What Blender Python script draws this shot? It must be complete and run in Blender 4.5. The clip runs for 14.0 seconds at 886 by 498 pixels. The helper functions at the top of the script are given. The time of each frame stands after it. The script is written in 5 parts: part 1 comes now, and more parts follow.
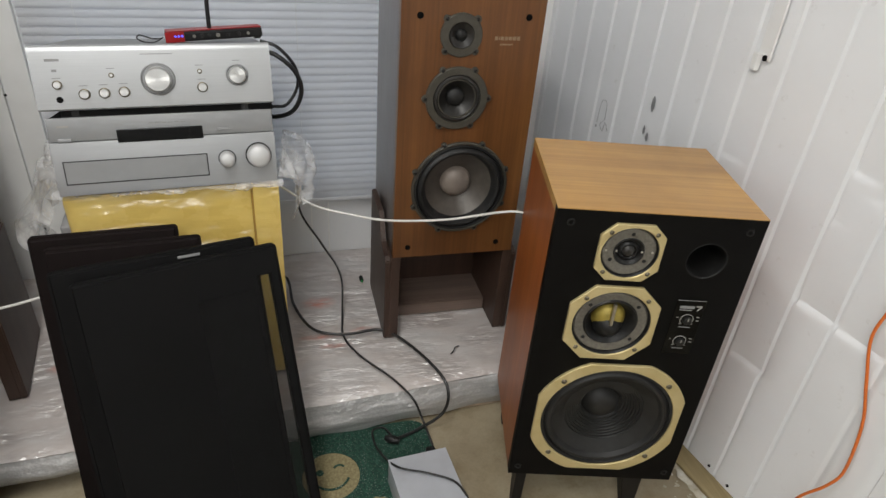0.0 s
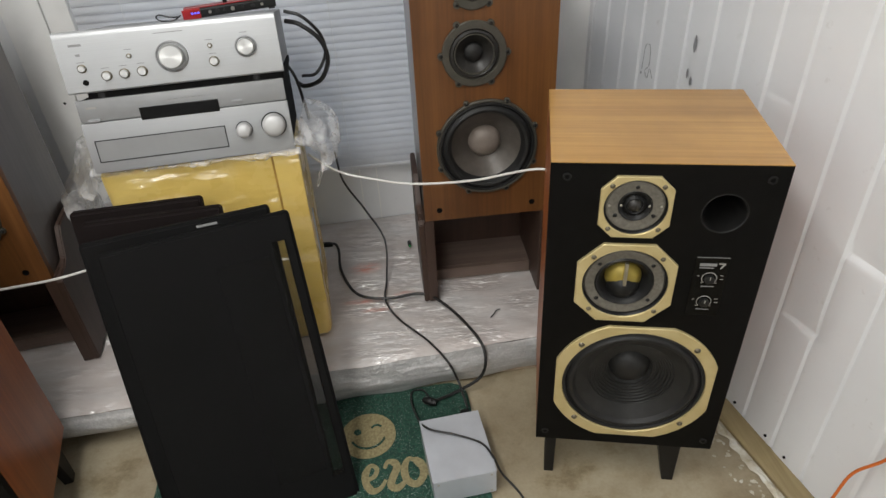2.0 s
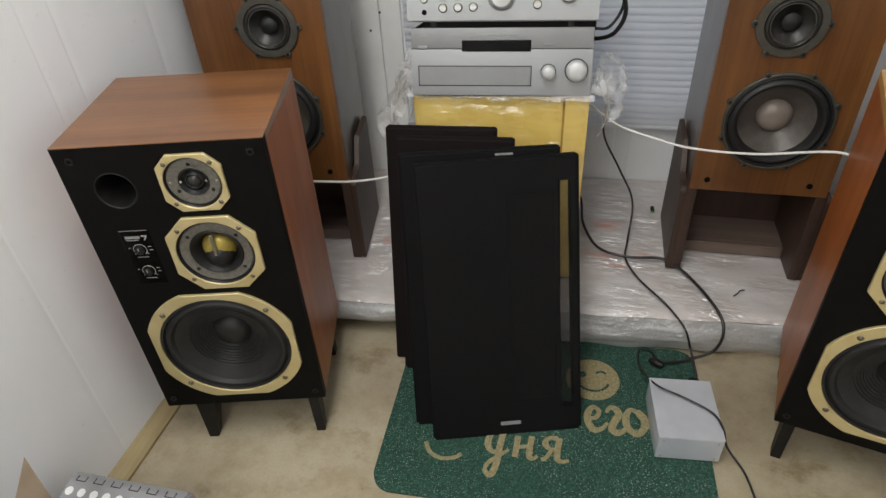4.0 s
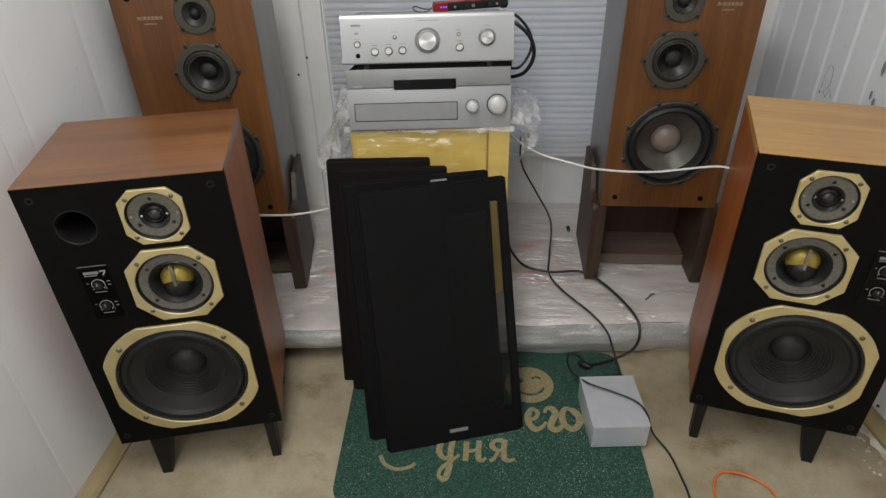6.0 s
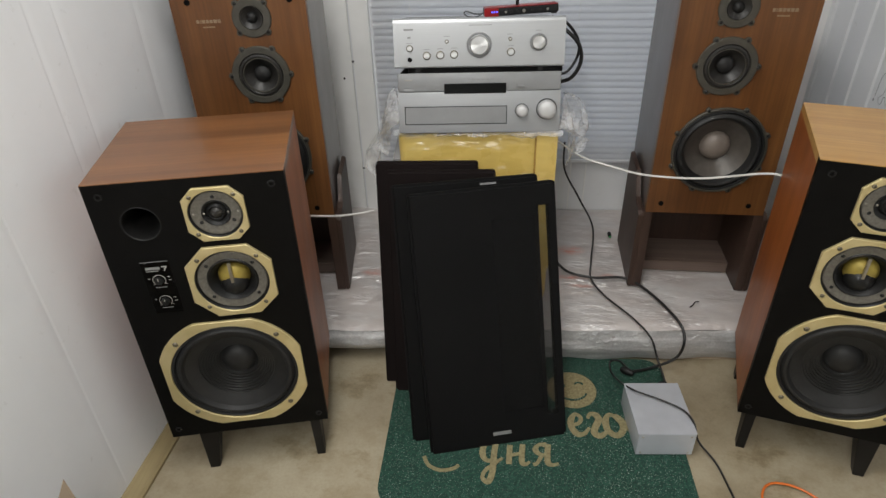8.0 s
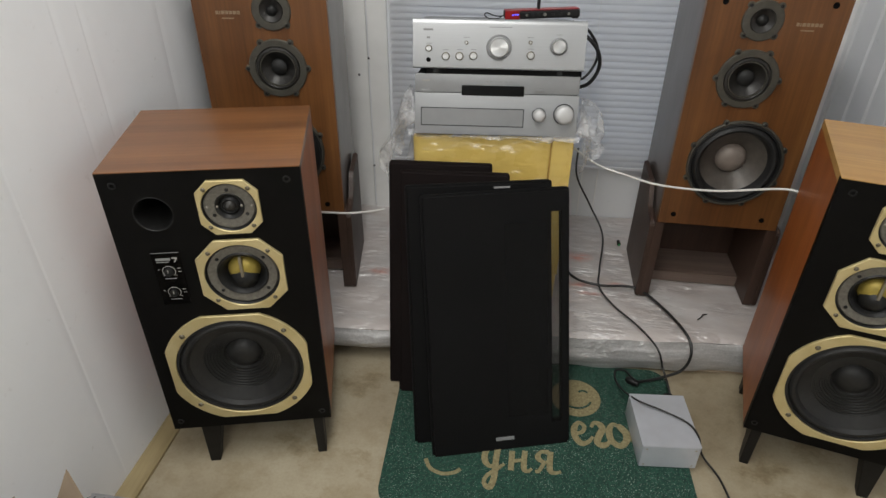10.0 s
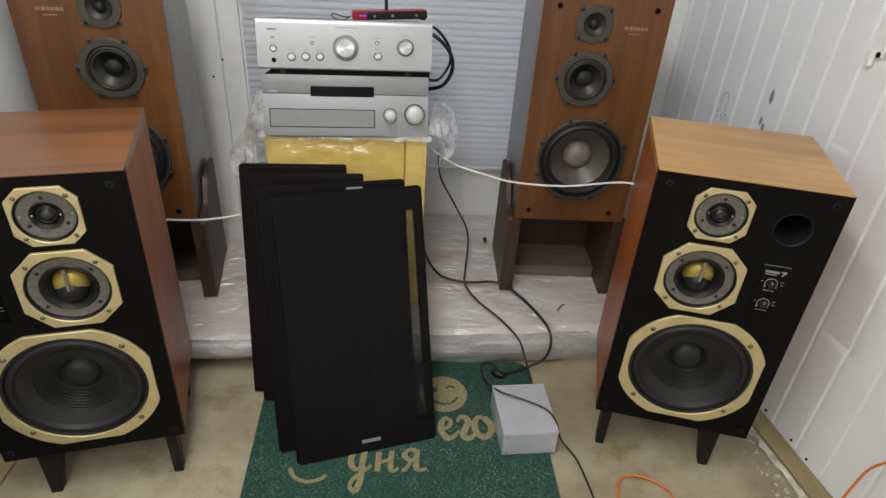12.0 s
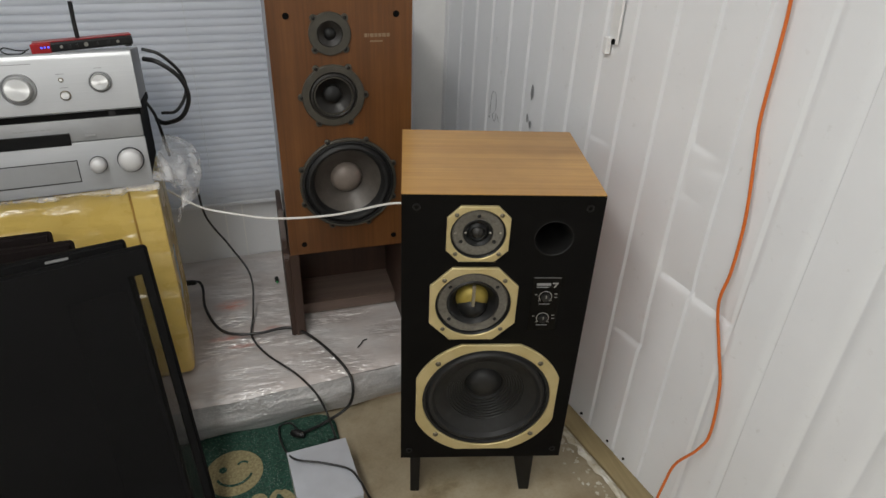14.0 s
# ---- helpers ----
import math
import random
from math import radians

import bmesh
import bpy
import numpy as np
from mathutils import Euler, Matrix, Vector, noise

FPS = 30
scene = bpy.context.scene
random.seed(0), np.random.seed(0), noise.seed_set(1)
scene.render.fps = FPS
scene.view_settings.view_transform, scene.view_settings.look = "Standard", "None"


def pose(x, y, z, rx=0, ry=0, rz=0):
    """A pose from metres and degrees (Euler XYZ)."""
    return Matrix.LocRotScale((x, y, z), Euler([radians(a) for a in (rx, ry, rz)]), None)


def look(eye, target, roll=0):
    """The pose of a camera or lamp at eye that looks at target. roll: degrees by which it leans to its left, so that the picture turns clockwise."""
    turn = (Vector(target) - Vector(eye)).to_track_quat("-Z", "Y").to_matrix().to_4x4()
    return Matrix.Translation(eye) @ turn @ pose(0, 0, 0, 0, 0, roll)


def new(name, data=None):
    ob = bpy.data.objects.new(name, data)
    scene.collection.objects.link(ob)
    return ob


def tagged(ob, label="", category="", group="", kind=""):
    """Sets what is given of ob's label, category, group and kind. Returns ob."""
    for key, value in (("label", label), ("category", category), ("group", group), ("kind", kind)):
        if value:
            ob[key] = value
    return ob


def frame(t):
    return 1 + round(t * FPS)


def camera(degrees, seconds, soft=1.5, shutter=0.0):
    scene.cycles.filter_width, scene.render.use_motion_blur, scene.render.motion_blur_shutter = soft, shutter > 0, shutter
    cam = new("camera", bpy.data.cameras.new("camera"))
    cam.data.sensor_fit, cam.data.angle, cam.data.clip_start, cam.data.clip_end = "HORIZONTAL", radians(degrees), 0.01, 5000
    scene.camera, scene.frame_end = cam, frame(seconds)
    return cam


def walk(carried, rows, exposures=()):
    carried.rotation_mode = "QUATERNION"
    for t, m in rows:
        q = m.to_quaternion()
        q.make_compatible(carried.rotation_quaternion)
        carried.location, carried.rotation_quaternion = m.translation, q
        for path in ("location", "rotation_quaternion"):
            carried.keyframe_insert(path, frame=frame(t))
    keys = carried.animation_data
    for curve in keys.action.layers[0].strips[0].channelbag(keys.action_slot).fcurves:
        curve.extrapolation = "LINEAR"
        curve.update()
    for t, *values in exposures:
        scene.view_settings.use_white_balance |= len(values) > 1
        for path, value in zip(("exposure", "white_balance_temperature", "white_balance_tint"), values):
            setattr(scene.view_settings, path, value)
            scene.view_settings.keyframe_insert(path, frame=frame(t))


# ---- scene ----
cam = camera(69.7, 14.0)
PATH = [
    (0, (0.244, 0.081, 1.309), (0.782, 1.695, 0.258), 4.8),
    (0.5, (0.291, 0.032, 1.303), (0.849, 1.641, 0.255), 3.8),
    (1, (0.358, 0.051, 1.3), (0.797, 1.686, 0.236), 0.9),
    (1.5, (0.431, 0.055, 1.3), (0.749, 1.695, 0.201), -1.2),
    (2, (0.443, 0.053, 1.293), (0.633, 1.682, 0.147), -3.3),
    (2.5, (0.379, 0.029, 1.292), (0.306, 1.628, 0.092), -5.5),
    (3, (0.306, 0.004, 1.295), (-0.079, 1.535, 0.068), -6.3),
    (3.2, (0.286, 0.003, 1.299), (-0.175, 1.51, 0.067), -6.8),
    (3.5, (0.244, -0.026, 1.3), (-0.246, 1.481, 0.08), -6.7),
    (4, (0.224, -0.052, 1.312), (-0.114, 1.505, 0.103), -3.4),
    (4.2, (0.22, -0.079, 1.316), (0.094, 1.515, 0.115), 0.1),
    (6.5, (0.167, -0.191, 1.347), (0.093, 1.476, 0.245), -1.4),
    (7, (0.158, -0.196, 1.345), (0.099, 1.476, 0.249), -1.1),
    (7.5, (0.139, -0.201, 1.342), (0.049, 1.472, 0.25), -1.4),
    (8, (0.116, -0.203, 1.345), (-0.035, 1.464, 0.25), -1.7),
    (8.5, (0.1, -0.21, 1.345), (-0.072, 1.453, 0.248), -1.3),
    (8.7, (0.087, -0.208, 1.351), (-0.078, 1.45, 0.245), -0.9),
    (10.8, (0.101, -0.188, 1.344), (-0.018, 1.487, 0.258), 2.2),
    (11, (0.121, -0.188, 1.345), (0.082, 1.494, 0.263), 3.2),
    (11.5, (0.159, -0.194, 1.343), (0.251, 1.489, 0.267), 4.3),
    (12, (0.197, -0.194, 1.34), (0.358, 1.485, 0.265), 4.0),
    (12.5, (0.235, -0.184, 1.339), (0.435, 1.489, 0.261), 2.8),
    (13, (0.274, -0.15, 1.332), (0.509, 1.516, 0.249), 2.0),
    (13.5, (0.406, -0.096, 1.33), (0.81, 1.558, 0.281), 0.9),
    (14, (0.462, -0.036, 1.315), (1.039, 1.573, 0.277), 2.4),
]
walk(cam, [(t, look(eye, target, roll)) for t, eye, target, roll in PATH],
     exposures=[(0, -0.12), (1.0, -0.24), (2.0, -0.04), (2.5, 0.22), (3, 0.24), (3.5, 0.06), (4.2, -0.1), (6.5, -0.31), (7.5, -0.18), (8.5, -0.2), (11, -0.32), (12.5, 0.0), (13, -0.06), (13.5, -0.12), (14, -0.4)])
DAY_W = 1.8
LAMP_W, LAMP_X, LAMP_YS = 25.0, -0.1, (0.3, -1.1)


# ---- world and light ----
world = bpy.data.worlds.new("world")
scene.world = world
world.use_nodes = True
world.node_tree.nodes["Background"].inputs["Color"].default_value = (0.05, 0.055, 0.07, 1)
world.node_tree.nodes["Background"].inputs["Strength"].default_value = 0.2


# ---- materials ----
def rgb(r, g, b):
    return (r, g, b, 1.0)


class Mat:
    """A small helper round one node material."""

    def __init__(self, name, color=(0.5, 0.5, 0.5), rough=0.5, metal=0.0):
        self.m = bpy.data.materials.new(name)
        self.m.use_nodes = True
        self.t = self.m.node_tree
        self.b = self.t.nodes["Principled BSDF"]
        self.set("Base Color", rgb(*color))
        self.set("Roughness", rough)
        self.set("Metallic", metal)
        self.co = None

    def set(self, key, value):
        self.b.inputs[key].default_value = value
        return self

    def node(self, kind, **values):
        n = self.t.nodes.new(kind)
        for k, v in values.items():
            n.inputs[k.replace("_", " ")].default_value = v
        return n

    def link(self, a, b):
        self.t.links.new(a, b)

    def coords(self, scale=(1, 1, 1), turn=(0, 0, 0)):
        tc = self.t.nodes.new("ShaderNodeTexCoord")
        mp = self.node("ShaderNodeMapping", Scale=scale, Rotation=turn)
        self.link(tc.outputs["Object"], mp.inputs["Vector"])
        return mp.outputs["Vector"]

    def noise(self, scale, detail=4.0, rough=0.55, stretch=(1, 1, 1), turn=(0, 0, 0)):
        n = self.node("ShaderNodeTexNoise", Scale=scale, Detail=detail, Roughness=rough)
        self.link(self.coords(stretch, turn), n.inputs["Vector"])
        return n.outputs["Fac"]

    def ramp(self, fac, stops):
        n = self.t.nodes.new("ShaderNodeValToRGB")
        e = n.color_ramp.elements
        while len(e) < len(stops):
            e.new(0.5)
        for el, (p, c) in zip(e, stops):
            el.position, el.color = p, rgb(*c)
        self.link(fac, n.inputs["Fac"])
        return n.outputs["Color"]

    def mix(self, a, b, fac, kind="MIX"):
        n = self.t.nodes.new("ShaderNodeMix")
        n.data_type, n.blend_type = "RGBA", kind
        for sock, v in ((n.inputs[6], a), (n.inputs[7], b), (n.inputs[0], fac)):
            if isinstance(v, tuple):
                sock.default_value = rgb(*v)
            elif isinstance(v, float):
                sock.default_value = v
            else:
                self.link(v, sock)
        return n.outputs[2]

    def out(self, key, value):
        self.link(value, self.b.inputs[key])
        return self

    def bump(self, fac, strength=0.2, distance=0.002):
        n = self.node("ShaderNodeBump", Strength=strength, Distance=distance)
        self.link(fac, n.inputs["Height"])
        if self.b.inputs["Normal"].is_linked:
            self.link(self.b.inputs["Normal"].links[0].from_socket, n.inputs["Normal"])
        self.link(n.outputs["Normal"], self.b.inputs["Normal"])
        return self

    def coat_bump(self, fac, strength=0.5, distance=0.01):
        """Relief of a clear film lying over the surface."""
        n = self.node("ShaderNodeBump", Strength=strength, Distance=distance)
        self.link(fac, n.inputs["Height"])
        if self.b.inputs["Coat Normal"].is_linked:
            self.link(self.b.inputs["Coat Normal"].links[0].from_socket, n.inputs["Normal"])
        self.link(n.outputs["Normal"], self.b.inputs["Coat Normal"])
        return self

    def sheen(self, amount, rough, fac, distance):
        """A thin clear film with folds of its own over the surface: amount is its share of the reflection."""
        n = self.node("ShaderNodeBump", Strength=1.0, Distance=distance)
        self.link(fac, n.inputs["Height"])
        g = self.node("ShaderNodeBsdfGlossy", Roughness=rough, Color=(1, 1, 1, 1))
        self.link(n.outputs["Normal"], g.inputs["Normal"])
        mx = self.t.nodes.new("ShaderNodeMixShader")
        self.link(amount, mx.inputs[0])
        self.link(self.b.outputs[0], mx.inputs[1])
        self.link(g.outputs[0], mx.inputs[2])
        self.link(mx.outputs[0], self.t.nodes["Material Output"].inputs["Surface"])
        return self

    def spot(self, centre, half):
        """1 at a place on the surface, fading out over the half sizes."""
        mp = self.coords(tuple(1.0 / h for h in half))
        n = self.t.nodes.new("ShaderNodeVectorMath")
        n.operation = "DISTANCE"
        n.inputs[1].default_value = tuple(c / h for c, h in zip(centre, half))
        self.link(mp, n.inputs[0])
        return self.ramp(n.outputs["Value"], [(0.2, (1, 1, 1)), (1.0, (0, 0, 0))])

    def rough_noise(self, scale, low, high):
        f = self.noise(scale)
        n = self.node("ShaderNodeMapRange")
        n.inputs["To Min"].default_value, n.inputs["To Max"].default_value = low, high
        self.link(f, n.inputs["Value"])
        self.link(n.outputs["Result"], self.b.inputs["Roughness"])
        return self


def wood(name, dark, mid, light, along, rough=(0.3, 0.5), scale=1.0, coat=0.0):
    """Veneer whose grain runs along the given axis (0, 1 or 2)."""
    m = Mat(name, mid)
    st = [22.0 * scale] * 3
    st[along] = 0.9 * scale
    fine = [160.0 * scale] * 3
    fine[along] = 3.0 * scale
    a = m.noise(1.0, 6.0, 0.68, tuple(st))
    b = m.noise(1.0, 3.0, 0.6, tuple(fine))
    c = m.ramp(a, [(0.2, dark), (0.5, mid), (0.82, light)])
    d = m.ramp(b, [(0.3, (0.62, 0.57, 0.54)), (0.62, (1, 1, 1))])
    big = m.noise(3.2, 5.0, 0.6)
    bands = [7.0 * scale] * 3
    bands[along] = 0.5
    e = m.mix(m.ramp(big, [(0.3, (0.74, 0.71, 0.68)), (0.7, (1.1, 1.08, 1.05))]), m.ramp(m.noise(1.0, 3.0, 0.5, tuple(bands)), [(0.3, (0.78, 0.74, 0.7)), (0.7, (1.08, 1.08, 1.08))]), 0.8, "MULTIPLY")
    col = m.mix(m.mix(c, d, 0.45, "MULTIPLY"), e, 1.0, "MULTIPLY")
    m.out("Base Color", col).rough_noise(9.0, *rough).bump(b, 0.12, 0.0006)
    m.set("Coat Weight", coat).set("Coat Roughness", 0.14)
    return m.m


def plain(name, color, rough=0.5, metal=0.0, var=0.12, scale=25.0, bump=0.05, rspan=0.1, spec=0.5):
    m = Mat(name, color, rough, metal).set("Specular IOR Level", spec)
    f = m.noise(scale, 5.0)
    lo = tuple(c * (1 - var) for c in color)
    hi = tuple(min(1.0, c * (1 + var)) for c in color)
    m.out("Base Color", m.ramp(f, [(0.3, lo), (0.7, hi)]))
    m.rough_noise(scale * 0.4, max(0.05, rough - rspan), min(1.0, rough + rspan))
    if bump:
        m.bump(m.noise(scale * 8.0, 3.0), bump, 0.0008)
    return m.m


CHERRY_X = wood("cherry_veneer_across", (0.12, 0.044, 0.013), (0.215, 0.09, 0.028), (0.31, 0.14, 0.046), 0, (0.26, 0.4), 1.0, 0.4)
# paler, yellower than the other cabinet's top
PALE_X = wood("pale_veneer_across", (0.45, 0.245, 0.066), (0.55, 0.315, 0.095), (0.63, 0.385, 0.13), 0, (0.28, 0.42), 1.0, 0.25)
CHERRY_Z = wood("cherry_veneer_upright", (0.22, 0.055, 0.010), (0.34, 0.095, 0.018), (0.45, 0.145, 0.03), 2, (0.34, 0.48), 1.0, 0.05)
TEAK_Z = wood("teak_veneer_upright", (0.075, 0.029, 0.0085), (0.16, 0.066, 0.02), (0.25, 0.112, 0.036), 2, (0.32, 0.46))
SIDE_GREY = wood("walnut_vinyl_side", (0.07, 0.059, 0.056), (0.105, 0.089, 0.085), (0.145, 0.124, 0.118), 2, (0.26, 0.38), 1.0, 0.3)
STAND_WOOD = wood("walnut_stand", (0.036, 0.02, 0.014), (0.06, 0.034, 0.0245), (0.088, 0.051, 0.037), 2, (0.4, 0.55))
DUSTY_WOOD = wood("dusty_walnut_board", (0.15, 0.11, 0.092), (0.205, 0.155, 0.132), (0.26, 0.2, 0.175), 0, (0.5, 0.7))
BAFFLE = plain("black_baffle_paint", (0.0034, 0.0032, 0.003), 0.58, 0, 0.25, 40, 0.1, 0.08, 0.1)
LEG_BLACK = plain("black_leg_paint", (0.008, 0.0075, 0.007), 0.5, 0, 0.3, 30, 0.1, 0.1, 0.25)
BLACK_PLASTIC = plain("black_plastic", (0.009, 0.009, 0.009), 0.42, 0, 0.2, 60, 0.05, 0.1, 0.3)
PORT = plain("matt_port_plastic", (0.009, 0.0088, 0.0085), 0.6, 0, 0.2, 60, 0.05, 0.1, 0.3)
RUBBER = plain("rubber_surround", (0.008, 0.008, 0.0082), 0.6, 0, 0.2, 50, 0.05)
CONE = plain("black_paper_cone", (0.013, 0.013, 0.0127), 0.5, 0, 0.25, 70, 0.2, 0.1, 0.4)
CONE_GREY = plain("grey_paper_cone", (0.085, 0.074, 0.064), 0.38, 0.15, 0.15, 60, 0.15)
CONE_DARK = plain("dark_grey_cone", (0.018, 0.0165, 0.015), 0.4, 0.1, 0.2, 60, 0.15)
CAP_GREY = plain("dust_cap_grey", (0.22, 0.185, 0.16), 0.45, 0.1, 0.1, 50, 0.1)
GREY_FRAME = plain("grey_cast_frame", (0.068, 0.064, 0.052), 0.5, 0.3, 0.15, 80, 0.2)
DISC_GREY = plain("grey_perforated_disc", (0.15, 0.14, 0.118), 0.5, 0.3, 0.25, 160, 0.4)
YELLOW_DOME = plain("gold_dome", (0.33, 0.25, 0.05), 0.42, 0.4, 0.2, 60, 0.1)
STEEL = plain("steel_screw", (0.42, 0.40, 0.36), 0.35, 1.0, 0.15, 90, 0.05)
BRONZE = plain("dull_bronze_screw", (0.17, 0.15, 0.11), 0.42, 0.8, 0.2, 90, 0.05)
HOLE = plain("dark_socket", (0.004, 0.004, 0.004), 0.8, 0, 0.2, 50, 0, 0.1, 0.1)
PRINT = plain("white_print", (0.3, 0.29, 0.27), 0.6, 0, 0.1, 80, 0)
PRINT_GOLD = plain("pale_gold_print", (0.27, 0.2, 0.13), 0.5, 0.3, 0.1, 80, 0)
PRINT_GREY = plain("grey_print", (0.22, 0.22, 0.22), 0.6, 0, 0.1, 80, 0)

gold = Mat("champagne_gold_ring", (0.62, 0.53, 0.28), 0.42, 0.55)
gold.out("Base Color", gold.ramp(gold.noise(18, 5), [(0.3, (0.57, 0.465, 0.225)), (0.7, (0.67, 0.565, 0.31))]))
gold.rough_noise(30, 0.36, 0.52).bump(gold.noise(240, 2), 0.06, 0.0004)
GOLD = gold.m

silver = Mat("brushed_silver", (0.56, 0.57, 0.57), 0.4, 0.5)
silver.out("Base Color", silver.ramp(silver.noise(1.0, 4, 0.6, (5, 60, 900)), [(0.3, (0.355, 0.365, 0.375)), (0.7, (0.385, 0.395, 0.405))]))
silver.rough_noise(12, 0.44, 0.56)
SILVER = silver.m
# brushed silver again, lightened for the ceiling's reflection in the tilted amplifier fascia
sb = Mat("lit_brushed_silver", (0.6, 0.605, 0.61), 0.34, 0.6)
sb.out("Base Color", sb.ramp(sb.noise(1.0, 4, 0.6, (4, 60, 900)), [(0.3, (0.42, 0.43, 0.44)), (0.7, (0.465, 0.475, 0.485))]))
sb.rough_noise(9, 0.32, 0.44)
SILVER_LIT = sb.m
SILVER_DULL = plain("satin_silver_band", (0.27, 0.275, 0.28), 0.46, 0.4, 0.06, 20, 0.03)
kn = Mat("turned_metal_knob", (0.62, 0.62, 0.61), 0.3, 0.9)
kn.rough_noise(30, 0.24, 0.36).set("Anisotropic", 0.75)
kt = kn.t.nodes.new("ShaderNodeTangent")
kt.direction_type, kt.axis = "RADIAL", "Y"
kn.link(kt.outputs["Tangent"], kn.b.inputs["Tangent"])
KNOB = kn.m
KNOB_WHITE = plain("satin_white_knob", (0.55, 0.55, 0.55), 0.52, 0.35, 0.04, 40, 0)
GLASS_BLACK = plain("black_display_glass", (0.003, 0.003, 0.003), 0.15, 0, 0.1, 20, 0, 0.04, 0.15)
CASE_DARK = plain("dark_steel_case", (0.022, 0.022, 0.023), 0.5, 0.4, 0.1, 30, 0.1)
CASE_GREY = plain("grey_painted_steel", (0.5, 0.52, 0.56), 0.38, 0.25, 0.07, 14, 0.08)
RED = plain("red_anodised", (0.32, 0.012, 0.014), 0.35, 0.4, 0.12, 30, 0.05)
CABLE_BLACK = plain("black_cable_rubber", (0.015, 0.015, 0.015), 0.42, 0, 0.2, 40, 0.05)
CABLE_WHITE = plain("white_cable_pvc", (0.72, 0.71, 0.68), 0.45, 0, 0.08, 30, 0.05)
CABLE_ORANGE = plain("orange_cable_pvc", (0.66, 0.15, 0.02), 0.45, 0, 0.1, 30, 0.05)
WHITE_PAINT = plain("white_painted_trim", (0.86, 0.86, 0.85), 0.45, 0, 0.05, 8, 0.06)
GREY_PLASTIC = plain("grey_box_plastic", (0.25, 0.25, 0.26), 0.55, 0, 0.1, 20, 0.1)
DOT_WHITE = plain("white_dots", (0.75, 0.75, 0.75), 0.6, 0, 0.05, 30, 0)
GREEN_TIP = plain("green_plastic", (0.03, 0.3, 0.08), 0.5, 0, 0.1, 30, 0)

led = Mat("blue_led", (0.05, 0.08, 0.9), 0.4)
led.set("Emission Color", rgb(0.08, 0.12, 1.0)).set("Emission Strength", 1.5)
LED_BLUE = led.m

# grille cloth: dense black weave; the thin one lets a little through
cl = Mat("black_grille_cloth", (0.012, 0.012, 0.0115), 0.85)
cl.set("Specular IOR Level", 0.15).set("Roughness", 0.75).bump(cl.noise(900, 2), 0.35, 0.0006)
cl.out("Base Color", cl.ramp(cl.noise(3.0, 4), [(0.3, (0.0022, 0.0022, 0.0024)), (0.7, (0.004, 0.004, 0.0042))]))
CLOTH = cl.m
cb = Mat("brown_black_grille_cloth", (0.016, 0.011, 0.01), 0.85)
cb.set("Specular IOR Level", 0.12).bump(cb.noise(900, 2), 0.35, 0.0006)
cb.out("Base Color", cb.ramp(cb.noise(3.0, 4), [(0.3, (0.008, 0.0056, 0.0056)), (0.7, (0.0125, 0.009, 0.0087))]))
CLOTH_BROWN = cb.m
ct = Mat("sheer_grille_cloth", (0.014, 0.014, 0.013), 0.85)
ct.set("Alpha", 0.34).set("Specular IOR Level", 0.12)
ct.bump(ct.noise(900, 2), 0.3, 0.0006)
CLOTH_SHEER = ct.m
cd = Mat("close_woven_grille_cloth", (0.0042, 0.0042, 0.0044), 0.62)
cd.set("Alpha", 0.9).set("Specular IOR Level", 0.15).set("Roughness", 0.75)
cd.bump(cd.noise(900, 2), 0.3, 0.0006)
CLOTH_CLOSE = cd.m

# white sandwich-panel paint with faint dirt
pw = Mat("white_panel_paint", (0.72, 0.72, 0.72), 0.42)
pc = pw.ramp(pw.noise(2.2, 6, 0.6), [(0.25, (0.745, 0.757, 0.775)), (0.7, (0.82, 0.832, 0.85))])
ps = pw.ramp(pw.noise(38, 3, 0.6), [(0.24, (0.72, 0.7, 0.67)), (0.34, (1, 1, 1))])
pw.out("Base Color", pw.mix(pc, ps, 0.35, "MULTIPLY")).rough_noise(6, 0.34, 0.52)
pw.bump(pw.noise(5.0, 3), 0.18, 0.006).bump(pw.noise(300, 2), 0.05, 0.0005)
PANEL = pw.m

# old linoleum
fl = Mat("beige_linoleum", (0.42, 0.36, 0.27), 0.4)
f1 = fl.ramp(fl.noise(3.2, 6, 0.65), [(0.25, (0.27, 0.22, 0.145)), (0.5, (0.39, 0.335, 0.235)), (0.75, (0.47, 0.42, 0.315))])
f2 = fl.ramp(fl.noise(11, 6, 0.7), [(0.3, (0.74, 0.7, 0.62)), (0.52, (1, 1, 1))])
f3 = fl.ramp(fl.noise(1.1, 3, 0.6, (1, 1, 1), (0, 0, 0.7)), [(0.36, (0.78, 0.75, 0.7)), (0.6, (1, 1, 1))])
f4 = fl.ramp(fl.noise(140, 3, 0.6), [(0.3, (0.86, 0.85, 0.82)), (0.6, (1, 1, 1))])
f5 = fl.ramp(fl.noise(4.6, 8, 0.72, (1, 1.3, 1), (0, 0, 0.4)), [(0.32, (0.5, 0.46, 0.38)), (0.4, (0.8, 0.77, 0.7)), (0.45, (1, 1, 1))])
fl.out("Base Color", fl.mix(fl.mix(fl.mix(fl.mix(f1, f2, 0.75, "MULTIPLY"), f3, 0.7, "MULTIPLY"), f4, 0.6, "MULTIPLY"), f5, 0.8, "MULTIPLY")).rough_noise(5, 0.3, 0.55)
fl.bump(fl.noise(9, 4), 0.1, 0.003).bump(fl.noise(220, 2), 0.06, 0.0005)
LINO = fl.m

SKIRT = wood("worn_pine_skirting", (0.3, 0.245, 0.125), (0.4, 0.335, 0.185), (0.48, 0.41, 0.25), 1, (0.35, 0.6), 0.7)

